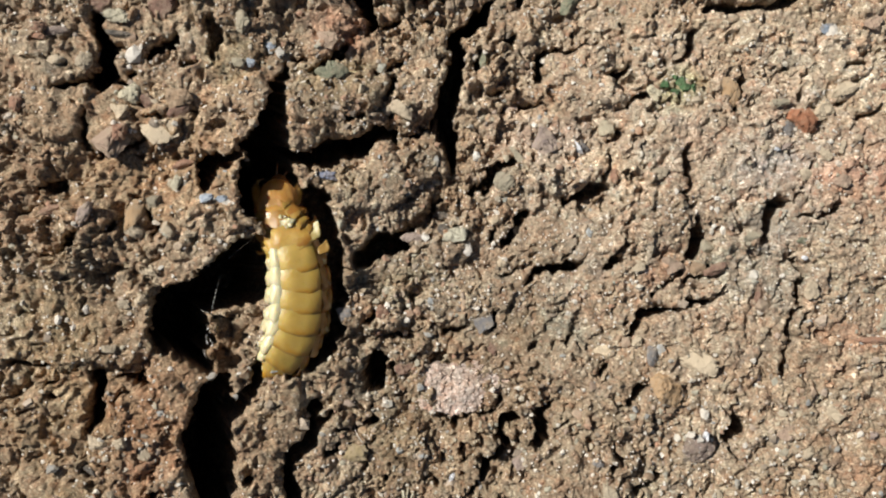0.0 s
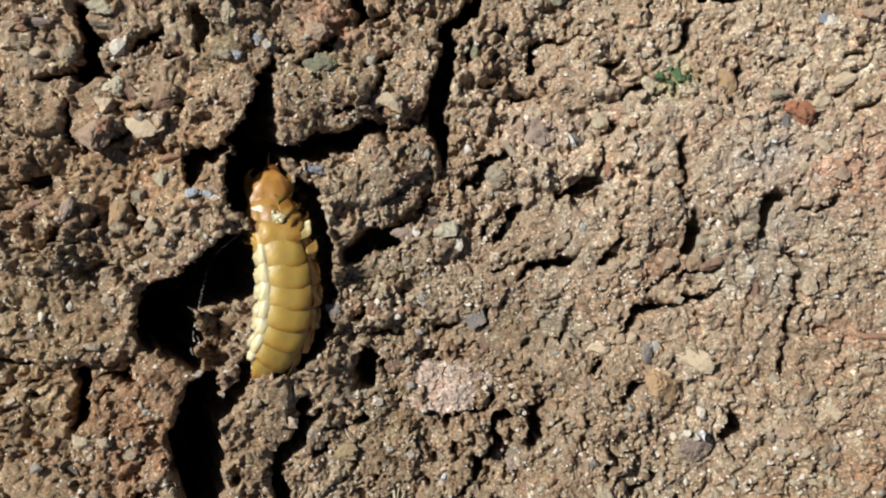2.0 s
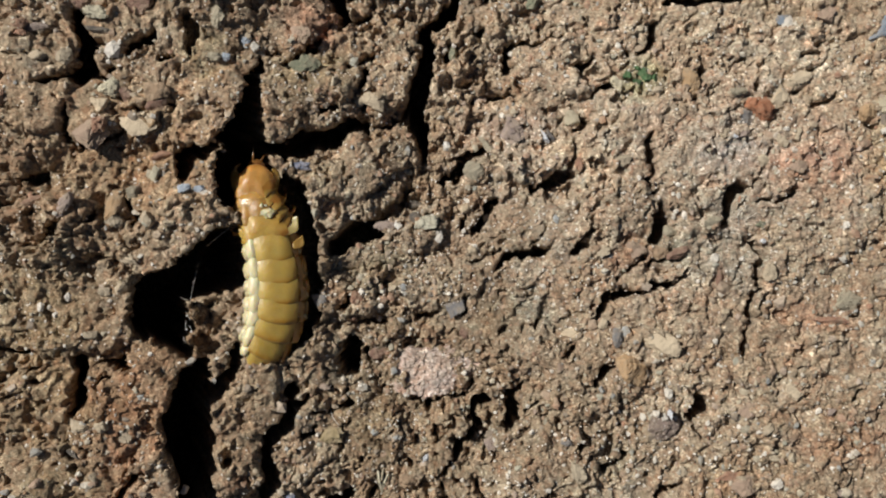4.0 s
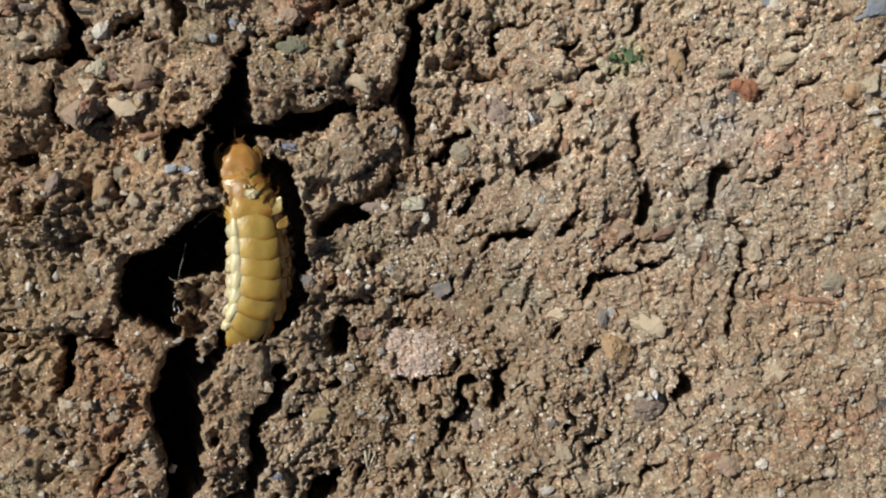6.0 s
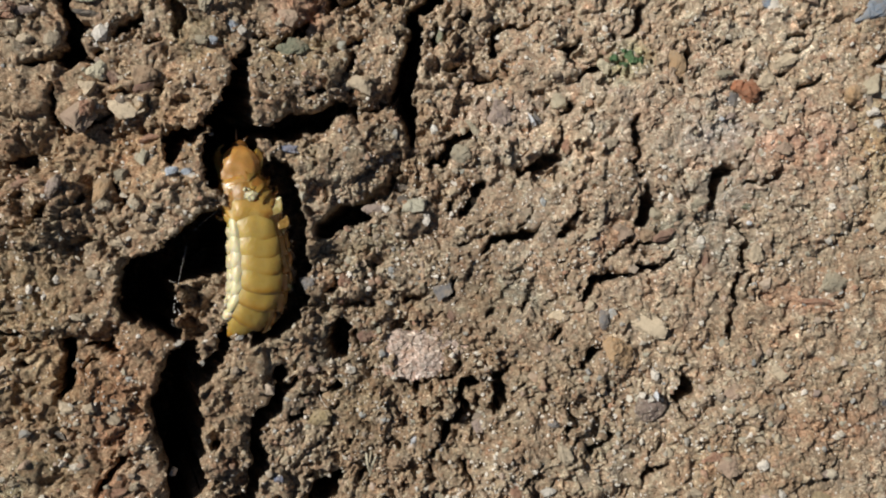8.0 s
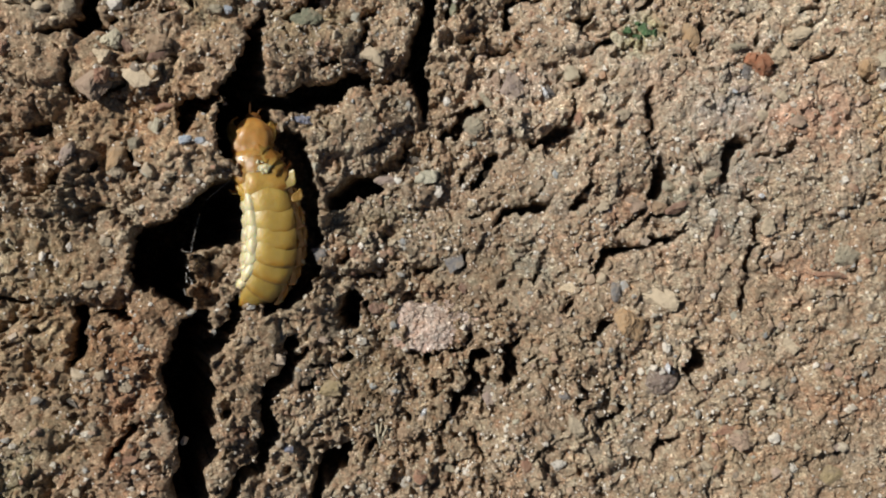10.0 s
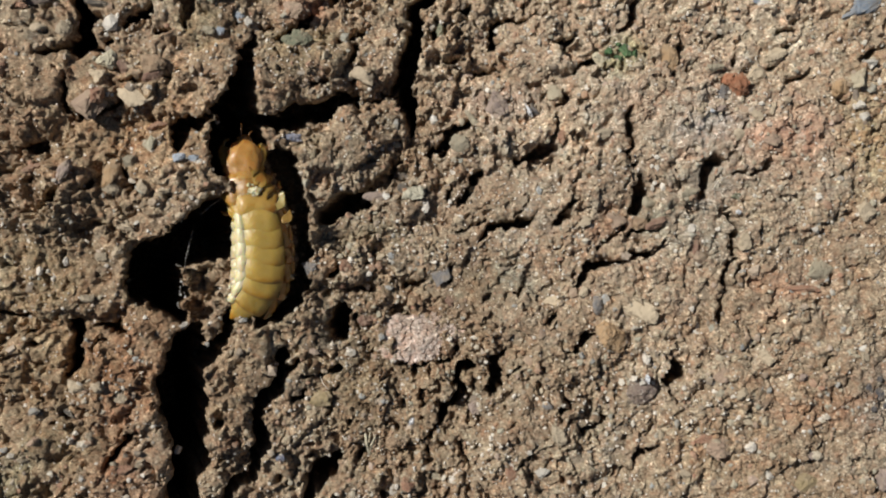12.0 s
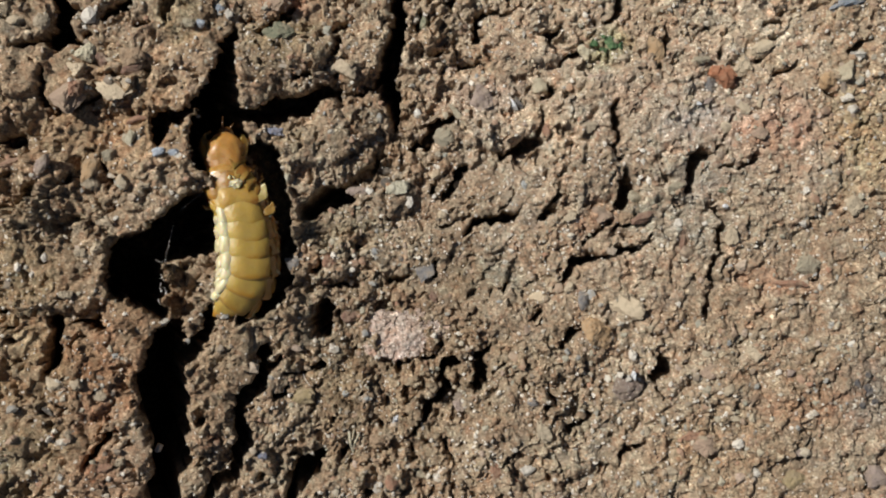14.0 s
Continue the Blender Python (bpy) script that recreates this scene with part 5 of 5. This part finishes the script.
def shell(width, height, length, a0, a1, profile, steps=40, bow=0.0, closed=False, wobble=0.0, seed=0, skew=0.0):
    """A lofted band: profile rows of (place along the body 0..1, scale), angles a0 to a1 (0 right, 90 up)."""
    bm = bmesh.new()
    rings = []
    for s, k in profile:
        ring = []
        for i in range(steps if closed else steps + 1):
            a = radians(a0 + (a1 - a0) * i / steps)
            c, q = math.cos(a), math.sin(a)
            e = 0.86
            x, z = math.copysign(abs(c) ** e, c) * width / 2 * k, math.copysign(abs(q) ** e, q) * height / 2 * k
            if wobble:
                g = 1 + wobble * noise.noise(Vector((c * 2.1, q * 2.1, s * 3 + seed * 5.1)))
                x, z = x * g, z * g
            ring.append(bm.verts.new((x * MM, ((0.5 - s) * length - bow * max(q, 0) ** 2 * (0.3 + 0.7 * s) + skew * c) * MM, z * MM)))
        rings.append(ring)
    for r0, r1 in zip(rings, rings[1:]):
        n = len(r0)
        for i in range(n if closed else n - 1):
            bm.faces.new((r0[i], r1[i], r1[(i + 1) % n], r0[(i + 1) % n]))
    if closed:
        bm.faces.new(rings[0])
        bm.faces.new(list(reversed(rings[-1])))
    return bm


def blob(centre, half, seed=0, rough=0.06, turn=0):
    bm = bmesh.new()
    bmesh.ops.create_icosphere(bm, subdivisions=3, radius=1)
    m = pose(centre[0] * MM, centre[1] * MM, centre[2] * MM, 0, 0, turn)
    for v in bm.verts:
        g = 1 + rough * noise.noise(v.co * 2 + Vector((seed, seed * 2, 0)))
        v.co = m @ Vector((v.co.x * half[0] * g * MM, v.co.y * half[1] * g * MM, v.co.z * half[2] * g * MM))
    return bm


def leaf(base, length, width, turn, tilt, thick=0.07, seed=0):
    """A thin cupped plate from its base outwards along x, with a blunt tip and a wavy rim."""
    bm = bmesh.new()
    m = pose(base[0] * MM, base[1] * MM, base[2] * MM, 0, tilt, turn)
    n, k = 14, 10
    sides = []
    for face in (1, -1):
        grid = []
        for i in range(n + 1):
            u = i / n
            half = width / 2 * (0.45 + 0.75 * math.sin(math.pi * (0.15 + 0.68 * u))) * max(1 - u ** 5, 0.04) ** 0.5
            row = []
            for j in range(k + 1):
                v = 2 * j / k - 1
                wave = 0.10 * noise.noise(Vector((u * 3, v * 2, seed * 3.7)))
                z = 0.16 * width * (1 - v * v) - 0.25 * length * u * u + wave * width + face * thick / 2 * (1 - v ** 4) * (1 - u ** 6)
                row.append(bm.verts.new(m @ (Vector((u * length, half * v + 0.2 * width * u * u + wave * 0.3, z)) * MM)))
            grid.append(row)
        sides.append(grid)
        for i in range(n):
            for j in range(k):
                q = (grid[i][j], grid[i + 1][j], grid[i + 1][j + 1], grid[i][j + 1])
                bm.faces.new(q if face > 0 else tuple(reversed(q)))
    bmesh.ops.remove_doubles(bm, verts=bm.verts, dist=0.002 * MM)
    return bm


def flap(outline, at, tilt, curl, thick=0.12):
    """A thin plate of the given outline, curling up towards its tip, with a rounded rim."""
    n = len(outline)
    ring = []
    for i in range(n * 4):  # round the outline off
        p0, p1, p2, p3 = (Vector(outline[(i // 4 + d) % n]) for d in (-1, 0, 1, 2))
        u = (i % 4) / 4
        ring.append(0.5 * (2 * p1 + (p2 - p0) * u + (2 * p0 - 5 * p1 + 4 * p2 - p3) * u * u + (3 * p1 - p0 - 3 * p2 + p3) * u ** 3))
    mid = sum(ring, Vector((0, 0))) / len(ring)
    bm = bmesh.new()
    m = pose(at[0] * MM, at[1] * MM, at[2] * MM, 0, tilt, 0)
    loops = []
    for scale, lift in ((0.3, 0.42), (0.7, 0.46), (0.93, 0.4), (1.0, 0.0), (0.93, -0.4), (0.7, -0.46), (0.3, -0.42)):
        loop = []
        for p in ring:
            q = mid + (p - mid) * scale
            z = curl * max(q.x, 0) ** 2 + 0.06 * noise.noise(Vector((q.x * 3, q.y * 3, at[1]))) + thick * lift
            loop.append(bm.verts.new(m @ (Vector((q.x, q.y, z)) * MM)))
        loops.append(loop)
    for a, b in zip(loops, loops[1:]):
        for i in range(len(ring)):
            j = (i + 1) % len(ring)
            bm.faces.new((a[i], b[i], b[j], a[j]))
    bm.faces.new(loops[0])
    bm.faces.new(list(reversed(loops[-1])))
    bmesh.ops.recalc_face_normals(bm, faces=bm.faces)
    return bm


def rod(points, r0, r1):
    """A tapered hair, feeler or leg along a few points."""
    bm = bmesh.new()
    rings = []
    for i, p in enumerate(points):
        r = (r0 + (r1 - r0) * i / (len(points) - 1)) * MM
        a, b = Vector(points[max(i - 1, 0)]), Vector(points[min(i + 1, len(points) - 1)])
        q = (b - a).to_track_quat("Z", "Y")
        rings.append([bm.verts.new(Vector(p) * MM + q @ Vector((r * math.cos(k * math.tau / 8), r * math.sin(k * math.tau / 8), 0))) for k in range(8)])
    for u, v in zip(rings, rings[1:]):
        for k in range(8):
            bm.faces.new((u[k], u[(k + 1) % 8], v[(k + 1) % 8], v[k]))
    bm.faces.new(list(reversed(rings[0])))
    bm.faces.new(rings[-1])
    return bm


# the body's middle line, from the front of the shield to the tail, at several moments
SPINES = [
    (0.0, [(-13.40, 5.12), (-13.36, 2.26), (-11.92, 0.04), (-11.48, -3.12), (-11.75, -6.06), (-12.73, -8.17), (-14.00, -9.68)]),
    (1.5, [(-13.12, 5.57), (-13.08, 2.39), (-11.96, 0.20), (-11.44, -2.93), (-11.71, -5.84), (-12.68, -8.07), (-14.16, -9.61)]),
    (3.0, [(-12.85, 5.20), (-12.82, 2.43), (-11.82, -0.05), (-11.30, -3.72), (-11.40, -6.48), (-12.12, -8.76), (-13.23, -10.71)]),
    (5.5, [(-13.56, 5.90), (-13.22, 2.73), (-12.17, 0.24), (-11.71, -3.05), (-11.83, -5.87), (-12.73, -8.19), (-14.10, -10.12)]),
    (6.5, [(-13.52, 5.69), (-13.27, 2.44), (-12.21, -0.05), (-11.88, -3.33), (-11.90, -6.14), (-12.69, -8.47), (-14.34, -10.21)]),
]
SPINES += [
    (7.0, [(-13.51, 5.79), (-13.30, 2.54), (-12.24, 0.15), (-11.86, -2.89), (-11.88, -5.69), (-12.71, -8.02), (-14.36, -9.85)]),
    (9.5, [(-13.45, 5.83), (-13.29, 2.34), (-12.18, 0.09), (-11.75, -2.72), (-11.77, -5.06), (-12.42, -7.15), (-14.12, -8.99)]),
    (10.5, [(-13.48, 5.62), (-13.34, 2.17), (-12.10, -0.35), (-11.44, -3.43), (-11.63, -5.80), (-12.56, -7.70), (-14.31, -9.20)]),
    (12.5, [(-13.54, 5.46), (-13.40, 1.74), (-12.26, -0.56), (-11.90, -3.20), (-11.90, -5.60), (-12.65, -7.52), (-14.29, -9.08)]),
    (14.0, [(-13.52, 5.59), (-13.39, 1.95), (-12.16, -0.38), (-11.62, -2.99), (-11.54, -5.85), (-12.42, -7.74), (-14.18, -9.24)]),
]
LIFT = [-1.0, -0.8, -0.8, -0.9, -0.9, -0.8, -0.6]
BASE = Vector((-14.0, -2.0, -2.6))
larva = new("larva")
larva.location = BASE * MM
tagged(larva, "yellow segmented grub with an orange head shield in a soil cleft", "larva")

# name, middle along the body (in knots of its line), length, width, height, roll to its right
SEGMENTS = [
    ("pronotum", 0.45, 3.5, 3.3, 2.3, 4),
    ("thorax_segment", 1.10, 2.3, 3.75, 2.6, 6),
    ("thorax_segment", 1.66, 2.4, 4.3, 2.9, 10),
    ("abdomen_segment", 2.23, 2.0, 4.3, 3.2, 15),
    ("abdomen_segment", 2.70, 2.0, 4.6, 3.3, 17),
    ("abdomen_segment", 3.18, 2.0, 4.8, 3.3, 18),
    ("abdomen_segment", 3.70, 2.0, 4.8, 3.3, 20),
    ("abdomen_segment", 4.27, 2.0, 4.6, 3.1, 22),
    ("abdomen_segment", 4.93, 1.9, 4.1, 2.8, 26),
    ("tail_segment", 5.50, 2.0, 3.3, 2.2, 26),
]


def abdomen(ob_name, L, w, h, seed, tail=False):
    body = [(0, 0.9), (0.3, 0.9), (0.55, 0.78), (0.78, 0.56), (0.92, 0.34), (1, 0.12)] if tail else [(0, 0.86), (0.15, 0.95), (0.5, 1.0), (0.85, 0.97), (1, 0.84)]
    core = shell(w * 0.9, h * 0.92, L * 1.05, 0, 360, body, 44, closed=True, wobble=0.03, seed=seed)
    seg = part(ob_name, core, TERGITE if tail else BELLY, larva)
    top = [(0.0, 0.90), (0.12, 0.965), (0.3, 1.003), (0.5, 1.018), (0.7, 1.02), (0.85, 1.008), (0.95, 0.98), (1.02, 0.92)]
    if tail:
        top = [(0.0, 0.92), (0.15, 0.97), (0.35, 0.95), (0.55, 0.84), (0.72, 0.68), (0.86, 0.48), (0.95, 0.30), (1.0, 0.14)]
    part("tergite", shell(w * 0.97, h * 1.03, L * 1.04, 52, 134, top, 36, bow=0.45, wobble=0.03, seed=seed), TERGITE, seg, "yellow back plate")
    if tail:
        part("tail_tip", blob((-0.1, -L * 0.44, -0.1), (w * 0.14, L * 0.12, h * 0.14), seed, 0.3), LOBE, seg, "pale rounded tail tip")
        part("side_fold", blob((-w * 0.36, 0.15, h * 0.2), (w * 0.16, L * 0.36, h * 0.2), seed + 1, 0.25, -10), PLEURA, seg, "cream side fold")
        return seg
    part("rear_margin", shell(w * 0.97, h * 1.03, L * 1.04, 53, 133, [(0.965, 0.982), (0.985, 0.968), (1.03, 0.922)], 36, bow=0.45, wobble=0.03, seed=seed), MARGIN, seg, "brown rear edge of the back plate")
    part("flank_plate", shell(w * 0.97, h * 1.02, L * 1.02, -12, 51, [(0.0, 0.90), (0.15, 0.97), (0.4, 1.01), (0.7, 1.05), (0.9, 1.08), (0.99, 1.05), (1.0, 0.92)], 24, bow=0.45, wobble=0.12, seed=seed + 4, skew=-0.12), HYALINE, seg, "amber translucent flank plate")
    part("corner_lobe", blob((w * 0.455, -L * 0.40, h * 0.22), (0.17, 0.24, 0.20), seed + 9, 1.2, 25), LOBE, seg, "pale crusty corner of the back plate")
    part("side_fold", blob((-w * 0.385, 0, h * 0.23), (w * 0.135, L * 0.60, h * 0.18), seed, 0.18), PLEURA, seg, "cream side fold")
    part("side_lobe", blob((-w * 0.49, -L * 0.05, h * 0.0), (w * 0.085, L * 0.38, h * 0.20), seed + 3, 0.25), LOBE, seg, "whitish side lobe")
    # Same skin as the left lobe; its shade is put into the amber.
    part("side_lobe", blob((w * 0.47, -L * 0.08, -h * 0.02), (w * 0.085, L * 0.42, h * 0.22), seed + 5, 0.2), BELLY, seg, "side lobe coloured amber for its shade")
    part("belly_plate", shell(w * 0.93, h * 0.97, L, 200, 340, [(0.03, 0.9), (0.3, 1.0), (0.8, 1.02), (1.0, 0.93)], 20), BELLY, seg)
    return seg


parts = []
for k, (nm, mid, L, w, h, roll) in enumerate(SEGMENTS):
    if nm == "pronotum":
        dome = [(0.0, 0.12), (0.02, 0.28), (0.06, 0.45), (0.13, 0.62), (0.24, 0.79), (0.38, 0.92), (0.52, 0.99), (0.66, 1.0), (0.80, 0.97), (0.92, 0.91), (1.0, 0.80)]
        seg = part(nm, shell(w * 0.9, h * 0.85, L * 0.96, 0, 360, dome, 40, closed=True), THORAX, larva)
        part("shield", shell(w, h, L, -24, 204, dome, 48, wobble=0.20, seed=2), SHIELD, seg, "glossy orange head shield")
        for flank in (-1, 1):
            part("flange", leaf((flank * w * 0.33, -L * 0.30, h * 0.12), 2.7, 1.0, 90 - flank * 14, 4, 0.09, 6 + flank), HYALINE, seg, "translucent amber rim of the shield")
        part("head", blob((0, L * 0.46, -0.45), (0.75, 0.7, 0.55), 1), HEADCASE, seg, "small dark brown head")
        part("antenna", rod([(-0.15, L * 0.52, -0.3), (-0.18, L * 0.68, -0.1), (-0.12, L * 0.90, 0.1)], 0.14, 0.05), HEADCASE, seg)
        part("antenna", rod([(0.3, L * 0.55, -0.3), (0.5, L * 0.64, -0.2), (0.75, L * 0.72, -0.1)], 0.10, 0.03), HEADCASE, seg)
        part("leg", rod([(-1.0, 0.6, -0.7), (-1.75, 1.0, -0.5), (-1.7, 1.6, -0.4), (-1.3, 2.0, -0.8)], 0.2, 0.08), BELLY, seg, "amber foreleg")
        part("leg", rod([(1.0, 0.4, -0.7), (1.8, 0.8, -0.5), (1.9, 1.4, -0.9)], 0.2, 0.08), BELLY, seg)
    elif nm == "thorax_segment":
        seg = part(nm, shell(w * 0.94, h * 0.95, L * 1.15, 0, 360, [(0, 0.88), (0.2, 0.97), (0.55, 1.0), (0.85, 0.99), (1, 0.9)], 44, closed=True, wobble=0.05, seed=k), BELLY, larva)
        top = [(0.0, 0.84), (0.10, 0.94), (0.28, 1.02), (0.5, 1.07), (0.72, 1.08), (0.92, 1.03), (1.02, 0.93)]
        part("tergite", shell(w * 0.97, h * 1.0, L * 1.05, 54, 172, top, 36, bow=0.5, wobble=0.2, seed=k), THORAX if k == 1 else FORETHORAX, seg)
        part("rear_margin", shell(w * 0.97, h * 1.0, L * 1.05, 56, 170, [(0.955, 1.022), (0.98, 1.0), (1.03, 0.935)], 36, bow=0.5, wobble=0.12, seed=k), MARGIN, seg, "brown rear edge of the back plate")
        for i in range(3):  # overlapping plates down the flank, each lifted at its rear edge
            s0 = 0.02 + i * 0.31
            band = [(s0, 0.95), (s0 + 0.08, 1.0), (s0 + 0.22, 1.07), (s0 + 0.33, 1.13), (s0 + 0.365, 1.11), (s0 + 0.37, 0.98)]
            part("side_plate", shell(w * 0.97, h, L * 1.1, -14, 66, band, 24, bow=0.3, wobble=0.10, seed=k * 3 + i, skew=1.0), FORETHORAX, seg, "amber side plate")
            part("plate_rim", shell(w * 0.97, h, L * 1.1, -10, 60, [(s0 + 0.32, 1.135), (s0 + 0.345, 1.14), (s0 + 0.37, 1.12), (s0 + 0.374, 1.05)], 24, bow=0.3, wobble=0.10, seed=k * 3 + i, skew=1.0), THORAX, seg, "thin brown rim")
        part("side_lobe", blob((-w * 0.43, -0.1, h * 0.08), (0.34, L * 0.42, 0.42), k + 2, 0.3, 8), FORETHORAX if k == 2 else THORAX, seg)
        if k == 1:
            part("pale_patch", blob((0.30, -0.30, h * 0.49), (0.42, 0.36, 0.14), 9, 1.1), LOBE, seg, "whitish rough patch")
            part("pale_patch", blob((0.62, -0.05, h * 0.47), (0.18, 0.26, 0.10), 13, 1.1, 30), LOBE, seg, "whitish rough patch")
        else:
            part("wing_pad", flap([(-0.55, -0.45), (0.1, -0.60), (0.62, -0.52), (0.80, -0.1), (0.98, 0.52), (0.62, 0.60), (0.42, 0.22), (0.1, 0.02), (-0.45, -0.02)], (w * 0.37, -0.95, h * 0.45), 8, 0.45), PAD, seg, "ivory wing pad")
            part("wing_pad", flap([(-0.5, -0.35), (0.2, -0.5), (0.5, -0.25), (0.6, 0.4), (0.3, 0.3), (-0.3, 0.15)], (w * 0.42, -2.35, h * 0.36), 16, 0.35), MARGIN, seg, "brownish amber wing pad")
            part("pale_patch", blob((0.55, 0.72, h * 0.485), (0.50, 0.36, 0.15), 5, 1.1, -20), LOBE, seg, "whitish rough patch")
        part("leg", rod([(w * 0.35, 0, -h * 0.35), (w * 0.62, 0.4, -h * 0.2), (w * 0.66, 0.9, -h * 0.5)], 0.2, 0.08), BELLY, seg)
        part("leg", rod([(-w * 0.35, 0, -h * 0.35), (-w * 0.60, 0.4, -h * 0.2), (-w * 0.64, 0.9, -h * 0.5)], 0.2, 0.08), BELLY, seg)
    else:
        seg = abdomen(nm, L, w, h, k, nm == "tail_segment")
    parts.append(seg)


# ---- silk threads over the pit ----
def thread(points, r):
    cu = bpy.data.curves.new("silk_thread", "CURVE")
    cu.dimensions, cu.bevel_depth, cu.bevel_resolution = "3D", r * MM, 1
    sp = cu.splines.new("POLY")
    sp.points.add(len(points) - 1)
    for p, (x, y, z) in zip(sp.points, points):
        p.co = (x * MM, y * MM, z * MM, 1)
    cu.materials.append(SILK)
    return tagged(new("silk_thread", cu), "fine white silk thread stretched over the pit", "thread", "silk threads")


thread([(-17.64, -1.99, -0.2), (-17.91, -3.00, -0.3), (-18.27, -4.38, -0.4), (-18.53, -5.75, -0.5)], 0.014)
thread([(-18.80, -6.07, -0.6), (-18.62, -6.35, -0.5), (-18.54, -6.72, -0.6)], 0.02)
thread([(-18.45, -6.21, -0.6), (-18.27, -6.30, -0.5), (-18.06, -6.54, -0.6)], 0.02)
thread([(-18.80, -6.76, -0.6), (-18.84, -7.17, -0.5), (-18.72, -7.63, -0.6)], 0.02)
thread([(-18.58, -7.17, -0.6), (-18.37, -7.45, -0.5), (-18.28, -7.82, -0.6)], 0.02)
thread([(-19.02, -8.09, -0.6), (-18.98, -8.32, -0.5), (-18.85, -8.64, -0.6)], 0.02)
thread([(-19.23, -4.83, -0.6), (-19.01, -5.02, -0.5), (-18.66, -5.06, -0.6)], 0.02)
for sx, sy in ((-18.71, -6.35), (-18.19, -6.44), (-18.76, -7.49), (-18.37, -7.68)):
    tuft = blob((0, 0, 0), (0.06, 0.09, 0.05), sx, 1.2, 40 * sx)
    ob = part("silk_tuft", tuft, SILK, None)
    ob.location = (sx * MM, sy * MM, -0.55 * MM)
    tagged(ob, "tiny white tuft of silk hanging at the pit edge", "silk tuft", "silk tufts")
thread([(-14.78, 1.20, -0.2), (-15.44, 0.54, -0.2), (-16.31, -0.17, -0.1), (-16.97, -0.78, 0.0)], 0.016)


def fibre(points, r, colour, label):
    """A dry root hair or plant shred lying on the soil, following its surface."""
    rings = []
    bm = bmesh.new()
    for i, (x, y, lift) in enumerate(points):
        c = Vector((x, y, float(ground_at(x, y)) + lift)) * MM
        rings.append([bm.verts.new(c + Vector((r * MM * math.cos(a), r * MM * 0.6 * math.sin(a), r * MM * math.sin(a)))) for a in (0, 1.26, 2.51, 3.77, 5.03)])
    for u, v in zip(rings, rings[1:]):
        for k in range(5):
            bm.faces.new((u[k], u[(k + 1) % 5], v[(k + 1) % 5], v[k]))
    me = bpy.data.meshes.new("plant_fibre")
    bm.to_mesh(me)
    bm.free()
    me.materials.append(colour)
    return tagged(new("plant_fibre", me), label, "plant fibre", "plant fibres")


fibre([(-7.28, -14.46, 0.4), (-7.0, -14.9, 0.55), (-6.75, -15.3, 0.6), (-6.48, -15.65, 0.55), (-6.2, -15.75, 0.4)], 0.05, WHITE, "thin pale dry root hair on the soil")
fibre([(-3.23, -19.60, 0.3), (-3.13, -20.58, 0.5), (-2.94, -21.56, 0.2)], 0.16, IVORY, "pale dry leaf shred in the soil")
fibre([(-2.40, -19.86, 0.3), (-2.74, -20.59, 0.5), (-2.89, -21.41, 0.2)], 0.12, IVORY, "pale dry leaf shred in the soil")
fibre([(-3.6, -20.1, 0.3), (-3.3, -20.7, 0.45), (-3.05, -21.3, 0.2)], 0.10, GREYGREEN, "dull grey leaf shred in the soil")
fibre([(-2.85, -19.5, 0.3), (-2.95, -20.3, 0.5), (-3.0, -21.0, 0.3)], 0.09, GREYGREEN, "dull grey leaf shred in the soil")
fibre([(25.2, 0.8, 0.3), (25.5, 1.8, 0.5), (25.9, 2.9, 0.3)], 0.045, WHITE, "thin white dry fibre beside a hole")
fibre([(25.3, 0.7, 0.3), (25.8, 1.2, 0.4), (26.2, 1.9, 0.4), (27.0, 2.3, 0.2)], 0.04, WHITE, "thin white dry fibre beside a hole")
fibre([(25.4, 0.8, 0.2), (26.3, 1.2, 0.4), (26.9, 1.3, 0.3), (27.4, 1.6, 0.2)], 0.04, WHITE, "thin white dry fibre beside a hole")
fibre([(25.9, 1.9, 0.3), (26.2, 1.65, 0.35), (26.6, 1.6, 0.2)], 0.035, WHITE, "thin white dry fibre beside a hole")
fibre([(25.5, 1.4, 0.3), (25.9, 1.3, 0.35), (26.1, 0.8, 0.2)], 0.035, WHITE, "thin white dry fibre beside a hole")


def motions():
    """The grub draws itself together and creeps forward; each segment follows the body's line."""
    tracks = [[] for _ in parts]
    for t, line in SPINES:
        dip = float(np.interp(t, (0.0, 1.5, 3.0, 5.5), (1.1, 0.8, 0.25, 0.0)))
        pts = [Vector((x, y, z - dip * k)) for (x, y), z, k in zip(line, LIFT, (1, 0.6, 0.15, 0, 0, 0, 0))]
        fine = []
        for i in range(len(pts) - 1):
            p0, p1, p2, p3 = pts[max(i - 1, 0)], pts[i], pts[i + 1], pts[min(i + 2, len(pts) - 1)]
            for j in range(12):
                u = j / 12
                fine.append(0.5 * (2 * p1 + (p2 - p0) * u + (2 * p0 - 5 * p1 + 4 * p2 - p3) * u * u + (3 * p1 - p0 - 3 * p2 + p3) * u ** 3))
        fine.append(pts[-1])

        def at(u):
            return Vector([float(np.interp(u * 12, range(len(fine)), [p[k] for p in fine])) for k in range(3)])

        for (nm, mid, L, w, h, roll), track in zip(SEGMENTS, tracks):
            ahead = (at(max(mid - 0.4, 0)) - at(min(mid + 0.4, 6))).normalized()
            right = ahead.cross(Vector((0, 0, 1))).normalized()
            turn = Matrix((right, ahead, right.cross(ahead))).transposed().to_4x4()
            track.append((t, Matrix.Translation((at(mid) - BASE) * MM) @ turn @ pose(0, 0, 0, 0, roll, 0)))
    for ob, rows in zip(parts, tracks):
        walk(ob, rows)


motions()
